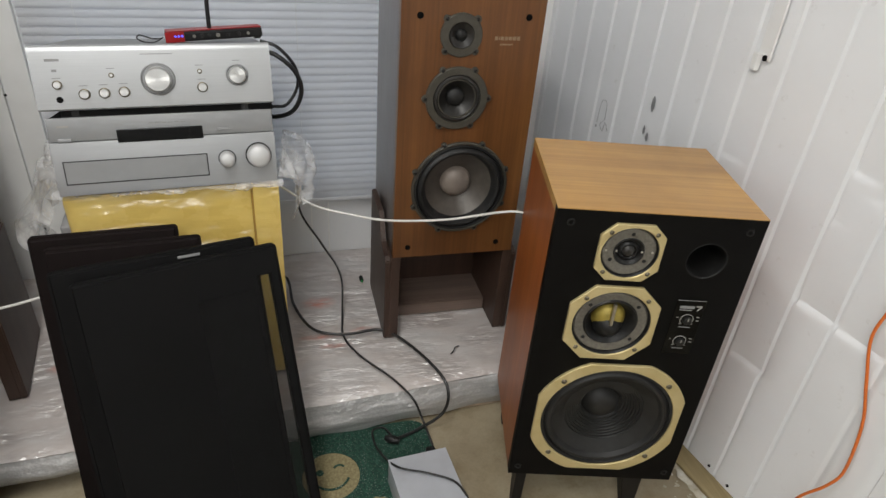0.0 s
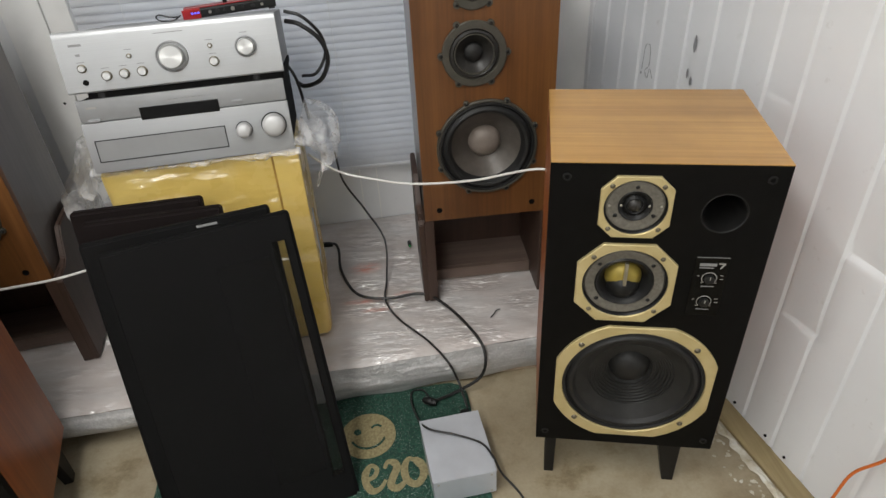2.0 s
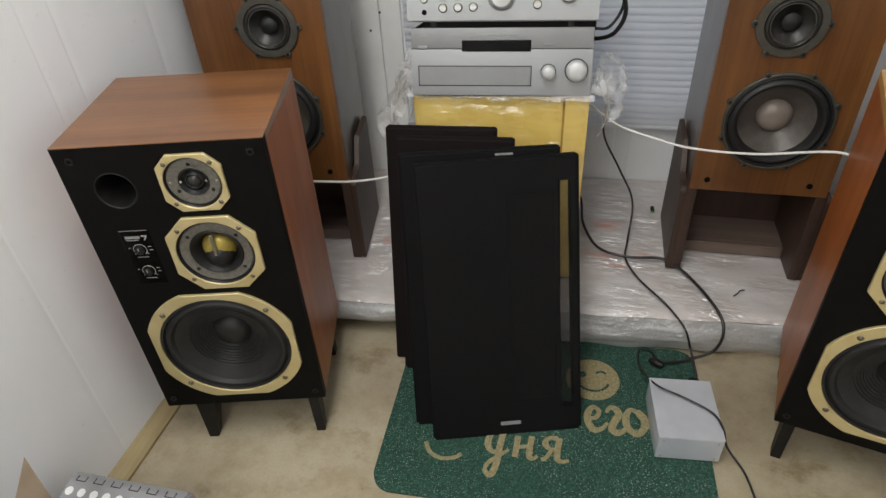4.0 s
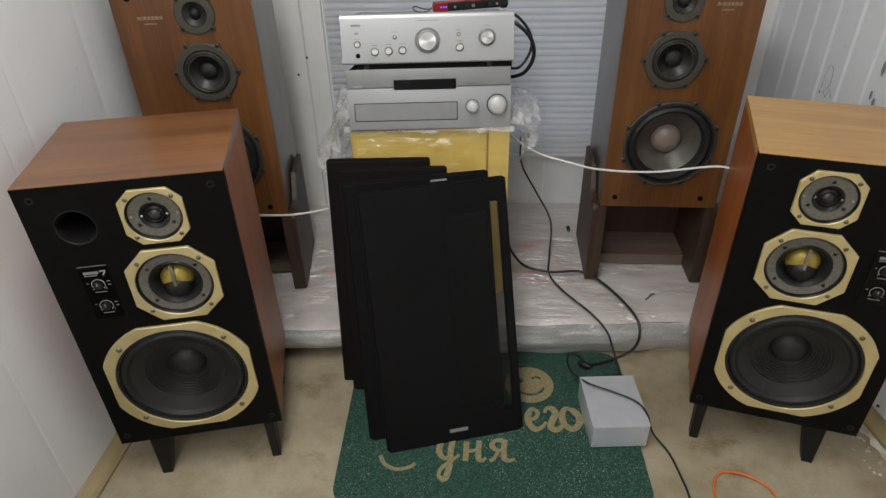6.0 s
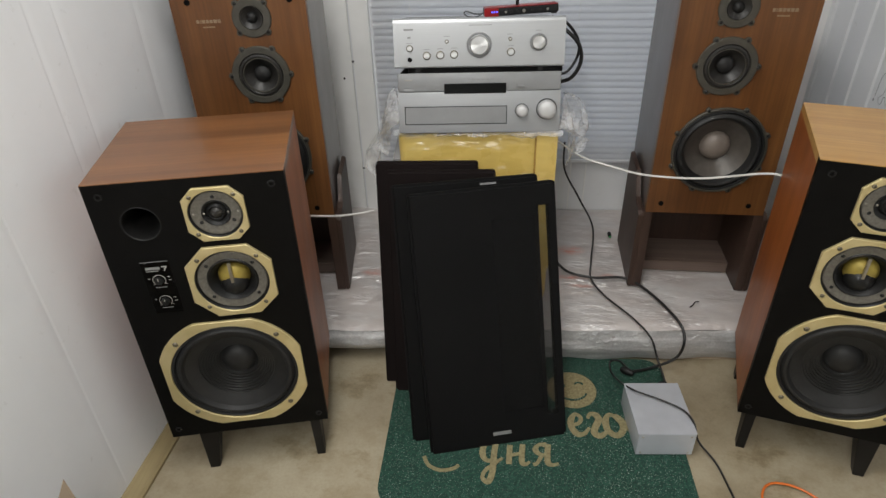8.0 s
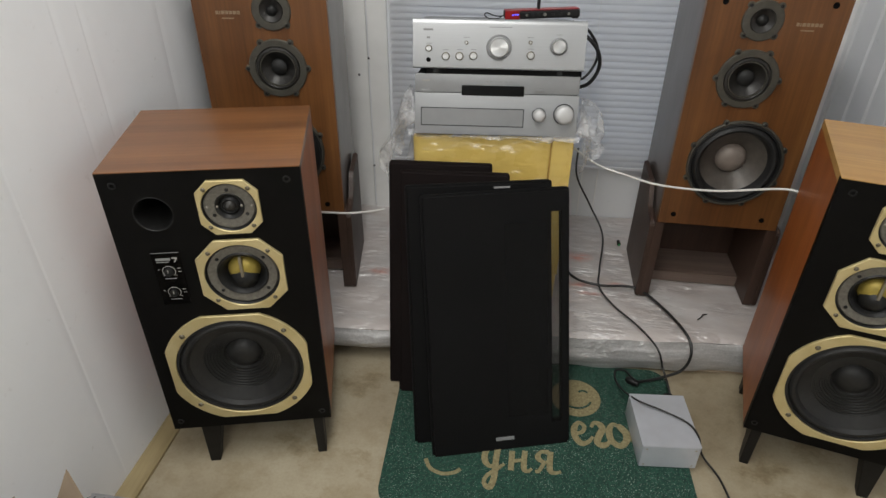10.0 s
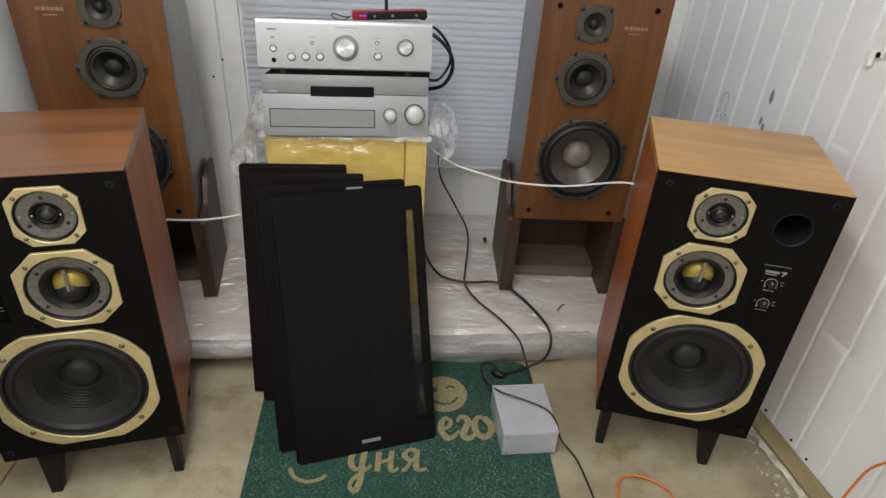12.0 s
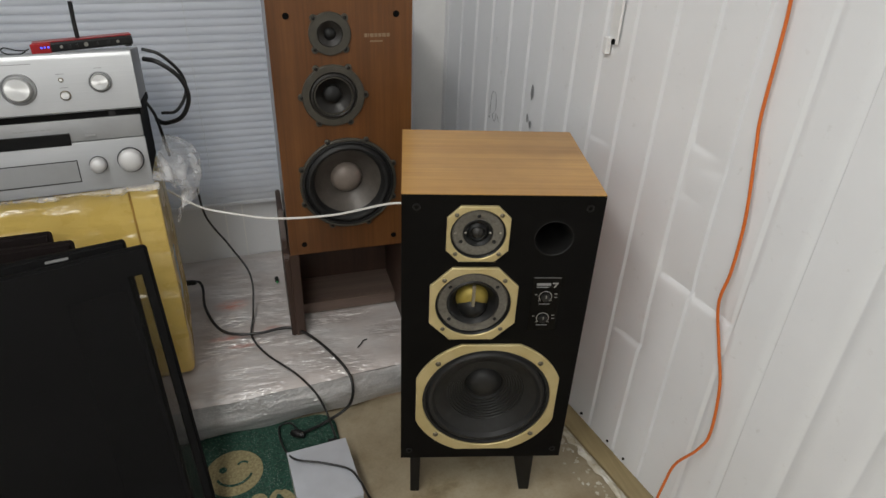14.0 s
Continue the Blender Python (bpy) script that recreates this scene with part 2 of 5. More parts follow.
# green rubber-crumb mat with pale flecks
mt = Mat("green_crumb_mat", (0.02, 0.09, 0.06), 0.85)
vo = mt.t.nodes.new("ShaderNodeTexVoronoi")
vo.inputs["Scale"].default_value = 210.0
mt.link(mt.coords(), vo.inputs["Vector"])
crumb = mt.ramp(vo.outputs["Color"], [(0.0, (0.005, 0.028, 0.019)), (0.55, (0.011, 0.054, 0.036)), (0.9, (0.02, 0.082, 0.055))])
fleck = mt.node("ShaderNodeTexNoise", Scale=330.0, Detail=1.0)
mt.link(mt.coords(), fleck.inputs["Vector"])
fm = mt.ramp(fleck.outputs["Fac"], [(0.655, (0, 0, 0)), (0.69, (1, 1, 1))])
patch = mt.ramp(mt.noise(6.0, 3), [(0.3, (0.15, 0.15, 0.15)), (0.65, (1, 1, 1))])
mt.out("Base Color", mt.mix(crumb, (0.36, 0.42, 0.36), mt.mix(fm, patch, 1.0, "MULTIPLY")))
mt.bump(vo.outputs["Distance"], 0.5, 0.003)
MAT_GREEN = mt.m
ML = Mat("tan_crumb_letter", (0.36, 0.28, 0.14), 0.85)
ML.out("Base Color", ML.ramp(ML.noise(160, 3), [(0.3, (0.185, 0.155, 0.075)), (0.7, (0.315, 0.268, 0.145))]))
ML.bump(ML.noise(230, 2), 0.5, 0.002)
MAT_TAN = ML.m

# cardboard and wrapping
cy = Mat("yellow_taped_carton", (0.5, 0.36, 0.07), 0.28)
y1 = cy.ramp(cy.noise(4.0, 5), [(0.3, (0.7, 0.48, 0.115)), (0.7, (0.82, 0.615, 0.19))])
cy.out("Base Color", y1).rough_noise(8, 0.16, 0.4)
cy.bump(cy.noise(1.0, 4, 0.6, (6, 6, 24)), 0.45, 0.006)
wet = cy.ramp(cy.noise(1.0, 4, 0.6, (6, 6, 9)), [(0.44, (0.015, 0.015, 0.015)), (0.64, (0.09, 0.09, 0.09))])
cy.sheen(wet, 0.24, cy.noise(1.0, 1.6, 0.5, (6, 6, 20), (0, 0.5, 0)), 0.085)
CARTON_YELLOW = cy.m
CARTON = plain("brown_cardboard", (0.42, 0.33, 0.24), 0.8, 0, 0.08, 14, 0.1)
CARTON_GREY = plain("grey_wrapped_carton", (0.3, 0.3, 0.31), 0.3, 0, 0.12, 8, 0.2)

# printed cartons under stretch film
fo = Mat("film_wrapped_cartons", (0.5, 0.45, 0.42), 0.3)
o1 = fo.ramp(fo.noise(2.6, 3), [(0.3, (0.47, 0.415, 0.39)), (0.7, (0.58, 0.535, 0.515))])
o2 = fo.ramp(fo.noise(1.0, 5, 0.6, (5, 11, 11), (0, 0, 0.3)), [(0.45, (0, 0, 0)), (0.75, (0.7, 0.7, 0.7))])
col = fo.mix(o1, (0.62, 0.62, 0.62), o2)
broken = fo.ramp(fo.noise(1.0, 5, 0.7, (26, 60, 40), (0, 0, 0.3)), [(0.38, (0.15, 0.15, 0.15)), (0.6, (0.85, 0.85, 0.85))])
for cx, cy, hx, hy in ((0.385, 1.66, 0.06, 0.04), (0.38, 1.50, 0.08, 0.016), (0.41, 1.455, 0.06, 0.012), (0.5, 1.51, 0.05, 0.014), (-0.27, 1.50, 0.05, 0.025)):
    col = fo.mix(col, (0.64, 0.22, 0.15), fo.mix(fo.spot((cx, cy, 0.128), (hx, hy, 0.05)), broken, 1.0, "MULTIPLY"))
fo.out("Base Color", col).rough_noise(12, 0.25, 0.45)
fo.bump(fo.noise(1.0, 3, 0.5, (6, 16, 12), (0, 0, 0.3)), 0.35, 0.008)
wet = fo.ramp(fo.noise(1.0, 4, 0.6, (5, 12, 8), (0, 0, 0.3)), [(0.42, (0.02, 0.02, 0.02)), (0.64, (0.24, 0.24, 0.24))])
fo.sheen(wet, 0.3, fo.noise(1.0, 2.5, 0.55, (16, 44, 30), (0, 0, 0.35)), 0.04)
FILM = fo.m
bw = Mat("bubble_film", (0.9, 0.9, 0.91), 0.16)
av = bw.t.nodes.new("ShaderNodeTexVoronoi")
av.inputs["Scale"].default_value = 120.0
bw.link(bw.coords(), av.inputs["Vector"])
bw.bump(av.outputs["Distance"], 0.25, 0.002)
bw.out("Alpha", bw.ramp(bw.noise(16, 5), [(0.3, (0.14, 0.14, 0.14)), (0.55, (0.34, 0.34, 0.34)), (0.74, (0.7, 0.7, 0.7))]))
bw.set("Coat Weight", 1.0).set("Coat Roughness", 0.1).coat_bump(bw.noise(30, 4), 1.0, 0.02)
BUBBLE = bw.m
bf = Mat("bubble_wrap_edge", (0.46, 0.45, 0.45), 0.3)
b1 = bf.ramp(bf.noise(1.0, 4, 0.6, (4, 8, 42)), [(0.34, (0.34, 0.34, 0.335)), (0.55, (0.48, 0.475, 0.47)), (0.7, (0.68, 0.675, 0.67))])
bv = bf.t.nodes.new("ShaderNodeTexVoronoi")
bv.inputs["Scale"].default_value = 170.0
bf.link(bf.coords(), bv.inputs["Vector"])
b2 = bf.ramp(bv.outputs["Distance"], [(0.1, (1, 1, 1)), (0.6, (0.78, 0.78, 0.78))])
bf.out("Base Color", bf.mix(b1, b2, 0.8, "MULTIPLY")).rough_noise(20, 0.25, 0.45)
bf.bump(bf.noise(1.0, 3, 0.5, (6, 8, 30)), 0.3, 0.006)
wet = bf.ramp(bf.noise(1.0, 4, 0.6, (7, 8, 16)), [(0.36, (0.03, 0.03, 0.03)), (0.62, (0.15, 0.15, 0.15))])
bf.sheen(wet, 0.28, bf.noise(1.0, 2.5, 0.55, (34, 34, 60)), 0.025)
BUBBLE_EDGE = bf.m
bl = Mat("white_blind_slat", (0.88, 0.88, 0.9), 0.4)
bl.out("Base Color", bl.ramp(bl.noise(6, 4), [(0.3, (0.85, 0.855, 0.87)), (0.7, (0.9, 0.9, 0.915))])).rough_noise(8, 0.34, 0.48)
tl = bl.node("ShaderNodeBsdfTranslucent", Color=(0.86, 0.88, 0.92, 1))
bx = bl.node("ShaderNodeMixShader", Fac=0.35)
bl.link(bl.b.outputs[0], bx.inputs[1])
bl.link(tl.outputs[0], bx.inputs[2])
bl.link(bx.outputs[0], bl.t.nodes["Material Output"].inputs["Surface"])
BLIND = bl.m


# ---- mesh helpers ----
def link_mesh(name, bm, material, parent=None, label="", smooth=False):
    me = bpy.data.meshes.new(name)
    bm.normal_update()
    bm.to_mesh(me)
    bm.free()
    me.materials.append(material)
    if smooth:
        for p in me.polygons:
            p.use_smooth = True
        me.set_sharp_from_angle(angle=radians(38))
    ob = new(name, me)
    if parent:
        ob.parent = parent
    if label:
        tagged(ob, label)
    return ob


def part(name, bm, material, parent, label="", smooth=False):
    return link_mesh(name, bm, material, parent, label, smooth)


def thing(name, m, label, category, group="", kind=""):
    ob = new(name)
    ob.empty_display_size = 0.05
    ob.matrix_world = m
    return tagged(ob, label, category, group, kind)


def box(bm, x0, x1, y0, y1, z0, z1, bevel=0.0, segs=2):
    vs = [bm.verts.new((x, y, z)) for z in (z0, z1) for y in (y0, y1) for x in (x0, x1)]
    q = [(0, 2, 3, 1), (4, 5, 7, 6), (0, 1, 5, 4), (2, 6, 7, 3), (0, 4, 6, 2), (1, 3, 7, 5)]
    fs = [bm.faces.new([vs[i] for i in f]) for f in q]
    if bevel:
        es = list({e for f in fs for e in f.edges})
        bmesh.ops.bevel(bm, geom=es, offset=bevel, segments=segs, affect="EDGES", profile=0.6)
    return bm


def boxed(*a, bevel=0.0, segs=2):
    return box(bmesh.new(), *a, bevel=bevel, segs=segs)


def lathe(bm, profile, cx=0.0, cz=0.0, segs=40):
    """Turns a profile of (radius, depth) round the axis that runs along y."""
    rings = []
    for r, y in profile:
        if r < 1e-6:
            rings.append([bm.verts.new((cx, y, cz))])
        else:
            rings.append([bm.verts.new((cx + r * math.cos(2 * math.pi * k / segs), y, cz + r * math.sin(2 * math.pi * k / segs))) for k in range(segs)])
    for a, b in zip(rings, rings[1:]):
        for k in range(segs):
            j = (k + 1) % segs
            if len(a) == 1 and len(b) == 1:
                continue
            if len(a) == 1:
                bm.faces.new((a[0], b[j], b[k]))
            elif len(b) == 1:
                bm.faces.new((a[k], a[j], b[0]))
            else:
                bm.faces.new((a[k], a[j], b[j], b[k]))
    bmesh.ops.recalc_face_normals(bm, faces=bm.faces)
    return bm


def disc(bm, r, y0, y1, cx=0.0, cz=0.0, segs=20, bevel=0.0):
    """A short round bar along y, its front at y0."""
    b = bevel
    prof = [(0, y0), (r - b, y0), (r, y0 + b), (r, y1), (0, y1)] if b else [(0, y0), (r, y0), (r, y1), (0, y1)]
    return lathe(bm, prof, cx, cz, segs)


def plate(outline, holes, y0, y1, segs=40):
    """A flat panel in the x-z plane, from y0 to y1, with round holes (x, z, r) or rectangular ones (x0, x1, z0, z1)."""
    bm = bmesh.new()
    loops = [outline]
    for hole in holes:
        if len(hole) == 3:
            x, z, r = hole
            loops.append([(x + r * math.cos(2 * math.pi * k / segs), z + r * math.sin(2 * math.pi * k / segs)) for k in range(segs)])
        else:
            x0, x1, z0, z1 = hole
            loops.append([(x0, z0), (x1, z0), (x1, z1), (x0, z1)])
    edges = []
    for lp in loops:
        vs = [bm.verts.new((x, y0, z)) for x, z in lp]
        edges += [bm.edges.new((vs[k], vs[(k + 1) % len(vs)])) for k in range(len(vs))]
    bmesh.ops.triangle_fill(bm, edges=edges, use_beauty=True)
    ext = bmesh.ops.extrude_face_region(bm, geom=list(bm.faces))
    for v in ext["geom"]:
        if isinstance(v, bmesh.types.BMVert):
            v.co.y = y1
    bmesh.ops.recalc_face_normals(bm, faces=bm.faces)
    return bm


def octagon_ring(half, cut, r, y0, y1, cx, cz, segs=72, edge=0.0012, bow=0.0):
    """A square ring plate with cut corners and a round hole, its front at y0 with a soft outer edge."""
    bm = bmesh.new()

    def reach(a):
        c, s = abs(math.cos(a)), abs(math.sin(a))
        return min(half / max(c, 1e-6), half / max(s, 1e-6), bow or (2 * half - cut) / (c + s))

    corner = math.acos(half / bow) if bow else math.atan2(half - cut, half)
    turns = {2 * math.pi * k / segs for k in range(segs)}
    turns |= {(q * math.pi / 2 + e * corner) % (2 * math.pi) for q in range(4) for e in (-1, 1)}
    turns = sorted(turns)
    turns = [a for a, b in zip(turns, turns[1:] + [9.0]) if b - a > 1e-4]
    segs = len(turns)

    def ring(f, y):
        out = []
        for a in turns:
            q = f(a)
            out.append(bm.verts.new((cx + q * math.cos(a), y, cz + q * math.sin(a))))
        return out

    rs = [ring(reach, y1), ring(reach, y0 + edge), ring(lambda a: reach(a) - edge, y0), ring(lambda a: r + edge, y0), ring(lambda a: r, y0 + edge), ring(lambda a: r, y1 + 0.004)]
    for a, b in zip(rs, rs[1:]):
        for k in range(segs):
            j = (k + 1) % segs
            bm.faces.new((a[k], b[k], b[j], a[j]))
    bmesh.ops.recalc_face_normals(bm, faces=bm.faces)
    return bm


def screw(r, y, cx, cz):
    """A small domed screw head with a cross slot."""
    bm = bmesh.new()
    lathe(bm, [(0, y - 0.55 * r), (0.5 * r, y - 0.48 * r), (0.85 * r, y - 0.25 * r), (r, y)], cx, cz, 12)
    box(bm, cx - 0.6 * r, cx + 0.6 * r, y - 0.6 * r, y - 0.4 * r, cz - 0.1 * r, cz + 0.1 * r)
    box(bm, cx - 0.1 * r, cx + 0.1 * r, y - 0.6 * r, y - 0.4 * r, cz - 0.6 * r, cz + 0.6 * r)
    return bm


def glide(points, steps=8):
    """A smooth line through the points."""
    p = [Vector(q) for q in points]
    p = [2 * p[0] - p[1]] + p + [2 * p[-1] - p[-2]]
    out = []
    for i in range(1, len(p) - 2):
        a, b, c, d = p[i - 1], p[i], p[i + 1], p[i + 2]
        for k in range(steps):
            t = k / steps
            out.append(0.5 * (2 * b + (c - a) * t + (2 * a - 5 * b + 4 * c - d) * t * t + (3 * b - a - 3 * c + d) * t**3))
    return out + [p[-2]]


def tube(points, r, segs=8, steps=8, bm=None):
    bm = bm or bmesh.new()
    line = glide(points, steps) if len(points) > 2 else [Vector(q) for q in points]
    last, side = None, None
    for i, c in enumerate(line):
        d = (line[min(i + 1, len(line) - 1)] - line[max(i - 1, 0)]).normalized()
        if side is None:
            side = d.orthogonal().normalized()
        side = (side - d * side.dot(d)).normalized()
        up = d.cross(side)
        ring = [bm.verts.new(c + r * (math.cos(2 * math.pi * k / segs) * side + math.sin(2 * math.pi * k / segs) * up)) for k in range(segs)]
        if last:
            for k in range(segs):
                j = (k + 1) % segs
                bm.faces.new((last[k], last[j], ring[j], ring[k]))
        else:
            bm.faces.new(ring[::-1])
        last = ring
    bm.faces.new(last)
    return bm


def sheet(nx, ny, f):
    """A grid of nx by ny cells whose corners are f(u, v), u and v from 0 to 1."""
    bm = bmesh.new()
    g = [[bm.verts.new(f(i / nx, j / ny)) for i in range(nx + 1)] for j in range(ny + 1)]
    for j in range(ny):
        for i in range(nx):
            bm.faces.new((g[j][i], g[j][i + 1], g[j + 1][i + 1], g[j + 1][i]))
    return bm


def rough(x, y, z, k=1.0, s=10.0):
    return k * noise.noise(Vector((x * s, y * s, z * s)))


def arc(cx, cz, r, a0, a1, n=16):
    return [(cx + r * math.cos(radians(a0 + (a1 - a0) * k / n)), cz + r * math.sin(radians(a0 + (a1 - a0) * k / n))) for k in range(n + 1)]


# ---- the room ----
LEFT_X, BACK_Y, FRONT_Y, HIGH = -0.757, 1.95, -1.9, 2.35


def right_x(y):
    return 1.29 - 0.15 * (y - 0.85)


def left_x(y):
    return -0.757 + 0.05 * (y - 0.8)


floor = link_mesh("floor", boxed(-1.3, 2.1, FRONT_Y - 0.1, BACK_Y + 0.1, -0.08, 0.0), LINO)
tagged(floor, "stained beige linoleum floor with grey scuffs", "floor", kind="structure")
ceiling = link_mesh("ceiling", boxed(-1.3, 2.1, FRONT_Y - 0.1, BACK_Y + 0.1, HIGH, HIGH + 0.08), PANEL)
tagged(ceiling, "plain white panel ceiling", "ceiling", kind="structure")


def panel_wall(name, xf, side, seams, dents, label, groove=0.006):
    """A wall of sheet-metal panels: fine along y, with upright grooves at the seams and pressed-in dents (y, z, size, depth)."""
    ys = {FRONT_Y, BACK_Y}
    for s in seams:
        ys |= {s - 0.006, s - 0.002, s + 0.002, s + 0.006}
    y = FRONT_Y
    while y < BACK_Y:
        ys.add(round(y, 3))
        y += 0.025 if y > 0.2 else 0.1
    ys = sorted(ys)
    zs = [0.025 * k for k in range(0, 12)] + [0.3 + 0.004 * k for k in range(0, 176)] + [1.02, 1.1, 1.2, 1.4, 1.7, 2.0, HIGH]
    bm = bmesh.new()

    def depth(y, z):
        d = 0.0
        for s in seams:
            if abs(y - s) < 0.0045:
                d += groove * (1.0 if s > 0.7 else 0.45)
        for cy, cz, size, deep, tilt in dents:
            u, v = (y - cy) / size, z - cz - tilt * (y - cy)
            if abs(u) < 1.25:
                edge = max(0.0, 1.0 - max(0.0, abs(u) - 0.75) / 0.5)
                d += deep * edge * (math.exp(-v / 0.06) if v > 0 else math.exp(v / 0.006))
        return d + 0.0025 * noise.noise(Vector((y * 3, z * 2.2, 1.7)))

    grid = [[bm.verts.new((xf(y) + side * depth(y, z), y, z)) for y in ys] for z in zs]
    for a, b in zip(grid, grid[1:]):
        for k in range(len(ys) - 1):
            f = (a[k], a[k + 1], b[k + 1], b[k])
            bm.faces.new(f if side < 0 else f[::-1])
    out = [[bm.verts.new((xf(y) + side * 0.08, y, z)) for y in (ys[0], ys[-1])] for z in (0, HIGH)]
    g0, g1 = grid[0], grid[-1]
    bm.faces.new((out[0][0], out[0][1], out[1][1], out[1][0]))
    bm.faces.new((g0[0], g1[0], out[1][0], out[0][0]))
    bm.faces.new((g0[-1], g1[-1], out[1][1], out[0][1]))
    ob = link_mesh(name, bm, PANEL, smooth=True)
    return tagged(ob, label, "wall", kind="structure")


right_seams = [1.875, 1.79, 1.707, 1.622, 1.536, 1.446, 1.352, 1.262, 1.175, 1.088, 0.985, 0.89, 0.797, 0.69, 0.605, 0.5, 0.4, 0.29, 0.18, 0.07]
right_dents = [(0.842, 0.583, 0.045, 0.010, -0.04), (0.743, 0.579, 0.046, 0.009, -0.03), (0.928, 0.373, 0.043, 0.008, -0.05), (0.868, 0.873, 0.022, 0.006, 0.15), (0.814, 0.842, 0.014, 0.005, -0.3), (0.873, 0.769, 0.011, 0.005, 0.5), (1.14, 0.79, 0.03, 0.004, 0.0)]
panel_wall("wall_right", right_x, 1, right_seams, right_dents, "dented white sheet-metal panel wall with upright grooves")
left_seams = [1.6, 1.3, 1.03, 0.955, 0.72, 0.45, 0.2]
panel_wall("wall_left", left_x, -1, left_seams, [], "smooth white sheet-metal panel wall with faint seams", 0.0006)
back = link_mesh("wall_back", plate([(-1.0, 0), (1.4, 0), (1.4, HIGH), (-1.0, HIGH)], [(-0.25, 0.98, 0.36, 1.75)], BACK_Y, BACK_Y + 0.1), PANEL)
tagged(back, "white panel back wall round the window", "wall", kind="structure")
front = link_mesh("wall_front", boxed(-1.2, 2.0, FRONT_Y - 0.1, FRONT_Y, 0, HIGH), PANEL)
tagged(front, "plain white wall behind the camera", "wall", kind="structure")

for nm, xf, side in (("baseboard_left", left_x, 1), ("baseboard_right", right_x, -1)):
    bm = bmesh.new()
    prof = [(0.0, 0.0), (0.043, 0.0), (0.043, 0.008), (0.036, 0.013), (0.008, 0.022), (0.0, 0.023)]
    rows = []
    n = 60
    for k in range(n + 1):
        y = FRONT_Y + (BACK_Y - FRONT_Y) * k / n
        rows.append([bm.verts.new((xf(y) + side * (a + 0.0015 * noise.noise(Vector((y * 7, a * 40, 3)))), y, b + 0.001 + 0.0012 * noise.noise(Vector((y * 9, b * 30, 8))))) for a, b in prof])
    for a, b in zip(rows, rows[1:]):
        for i in range(len(prof) - 1):
            bm.faces.new((a[i], a[i + 1], b[i + 1], b[i]))
    bmesh.ops.recalc_face_normals(bm, faces=bm.faces)
    tagged(link_mesh(nm, bm, SKIRT), "worn pale wooden skirting board along the wall", "skirting", kind="structure")

# torn strip of glossy lining along the right skirting, with flakes beside it
def scrap(u, v):
    y = 1.06 - 0.66 * u
    wide = max(0.006, 0.024 + 0.012 * noise.noise(Vector((u * 7, 0, 2))) + 0.01 * noise.noise(Vector((u * 31, 0, 4))))
    lift = math.sin(v * 2.8) * (0.5 + 0.7 * noise.noise(Vector((u * 14, v * 2, 5))))
    return (right_x(y) - 0.046 - v * wide, y, 0.003 + 0.009 * lift + 0.003 * noise.noise(Vector((u * 40, v * 4, 9))))


pf = Mat("peeled_glossy_lining", (0.62, 0.59, 0.5), 0.25)
pf.out("Base Color", pf.ramp(pf.noise(26, 5, 0.65), [(0.3, (0.38, 0.33, 0.22)), (0.5, (0.58, 0.54, 0.44)), (0.7, (0.74, 0.73, 0.68))])).rough_noise(20, 0.14, 0.4)
pf.bump(pf.noise(60, 4), 0.6, 0.004)
tagged(link_mesh("torn_lining_strip", sheet(120, 6, scrap), pf.m, smooth=True), "peeled pale glossy lining edge curling beside the skirting", "floor scrap", kind="stuff")
rnd = random.Random(5)
bm = bmesh.new()
for k in range(46):
    y = 0.99 - 0.3 * rnd.random()
    x = right_x(y) - 0.078 - 0.05 * rnd.random() ** 2
    a0, size = rnd.random() * 6.28, 0.002 + 0.0045 * rnd.random()
    vs = [bm.verts.new((x + size * (0.5 + rnd.random()) * math.cos(a0 + q * 1.25), y + size * (0.5 + rnd.random()) * math.sin(a0 + q * 1.25), 0.0015 + 0.002 * rnd.random())) for q in range(5)]
    bm.faces.new(vs)
bmesh.ops.solidify(bm, geom=list(bm.faces), thickness=0.001)
tagged(link_mesh("lining_flakes", bm, pf.m), "scattered pale flakes of torn lining on the linoleum", "floor scrap", kind="stuff")

# corner trims on the back wall
tagged(link_mesh("corner_trim_right", boxed(1.03, 1.14, BACK_Y - 0.05, BACK_Y - 0.001, 0.0, HIGH - 0.002, bevel=0.004), WHITE_PAINT), "white corner trim post beside the window", "trim", kind="structure")
tagged(link_mesh("window_trim_left", boxed(-0.365, -0.30, BACK_Y - 0.02, BACK_Y - 0.001, 0.0, HIGH - 0.002, bevel=0.003), WHITE_PAINT), "white vertical window casing", "trim", kind="structure")
tagged(link_mesh("wall_batten_left", boxed(-0.475, -0.372, BACK_Y - 0.012, BACK_Y - 0.001, 0.0, HIGH - 0.002, bevel=0.003), WHITE_PAINT), "white vertical wall batten with screw heads", "trim", kind="structure")
for x, z in ((-0.366, 0.70), (-0.402, 0.642), (-0.366, 0.3), (-0.40, 0.95)):
    tagged(link_mesh("batten_screw", screw(0.004, BACK_Y - 0.02, x, z), CASE_DARK), "small dark screw head in the white batten", "screw")
for x in (0.40, 0.455, 0.95):
    tagged(link_mesh("wall_strip", boxed(x, x + 0.004, BACK_Y - 0.006, BACK_Y - 0.001, 0.0, 0.33), WHITE_PAINT), "thin white joint strip under the window", "trim", kind="structure")

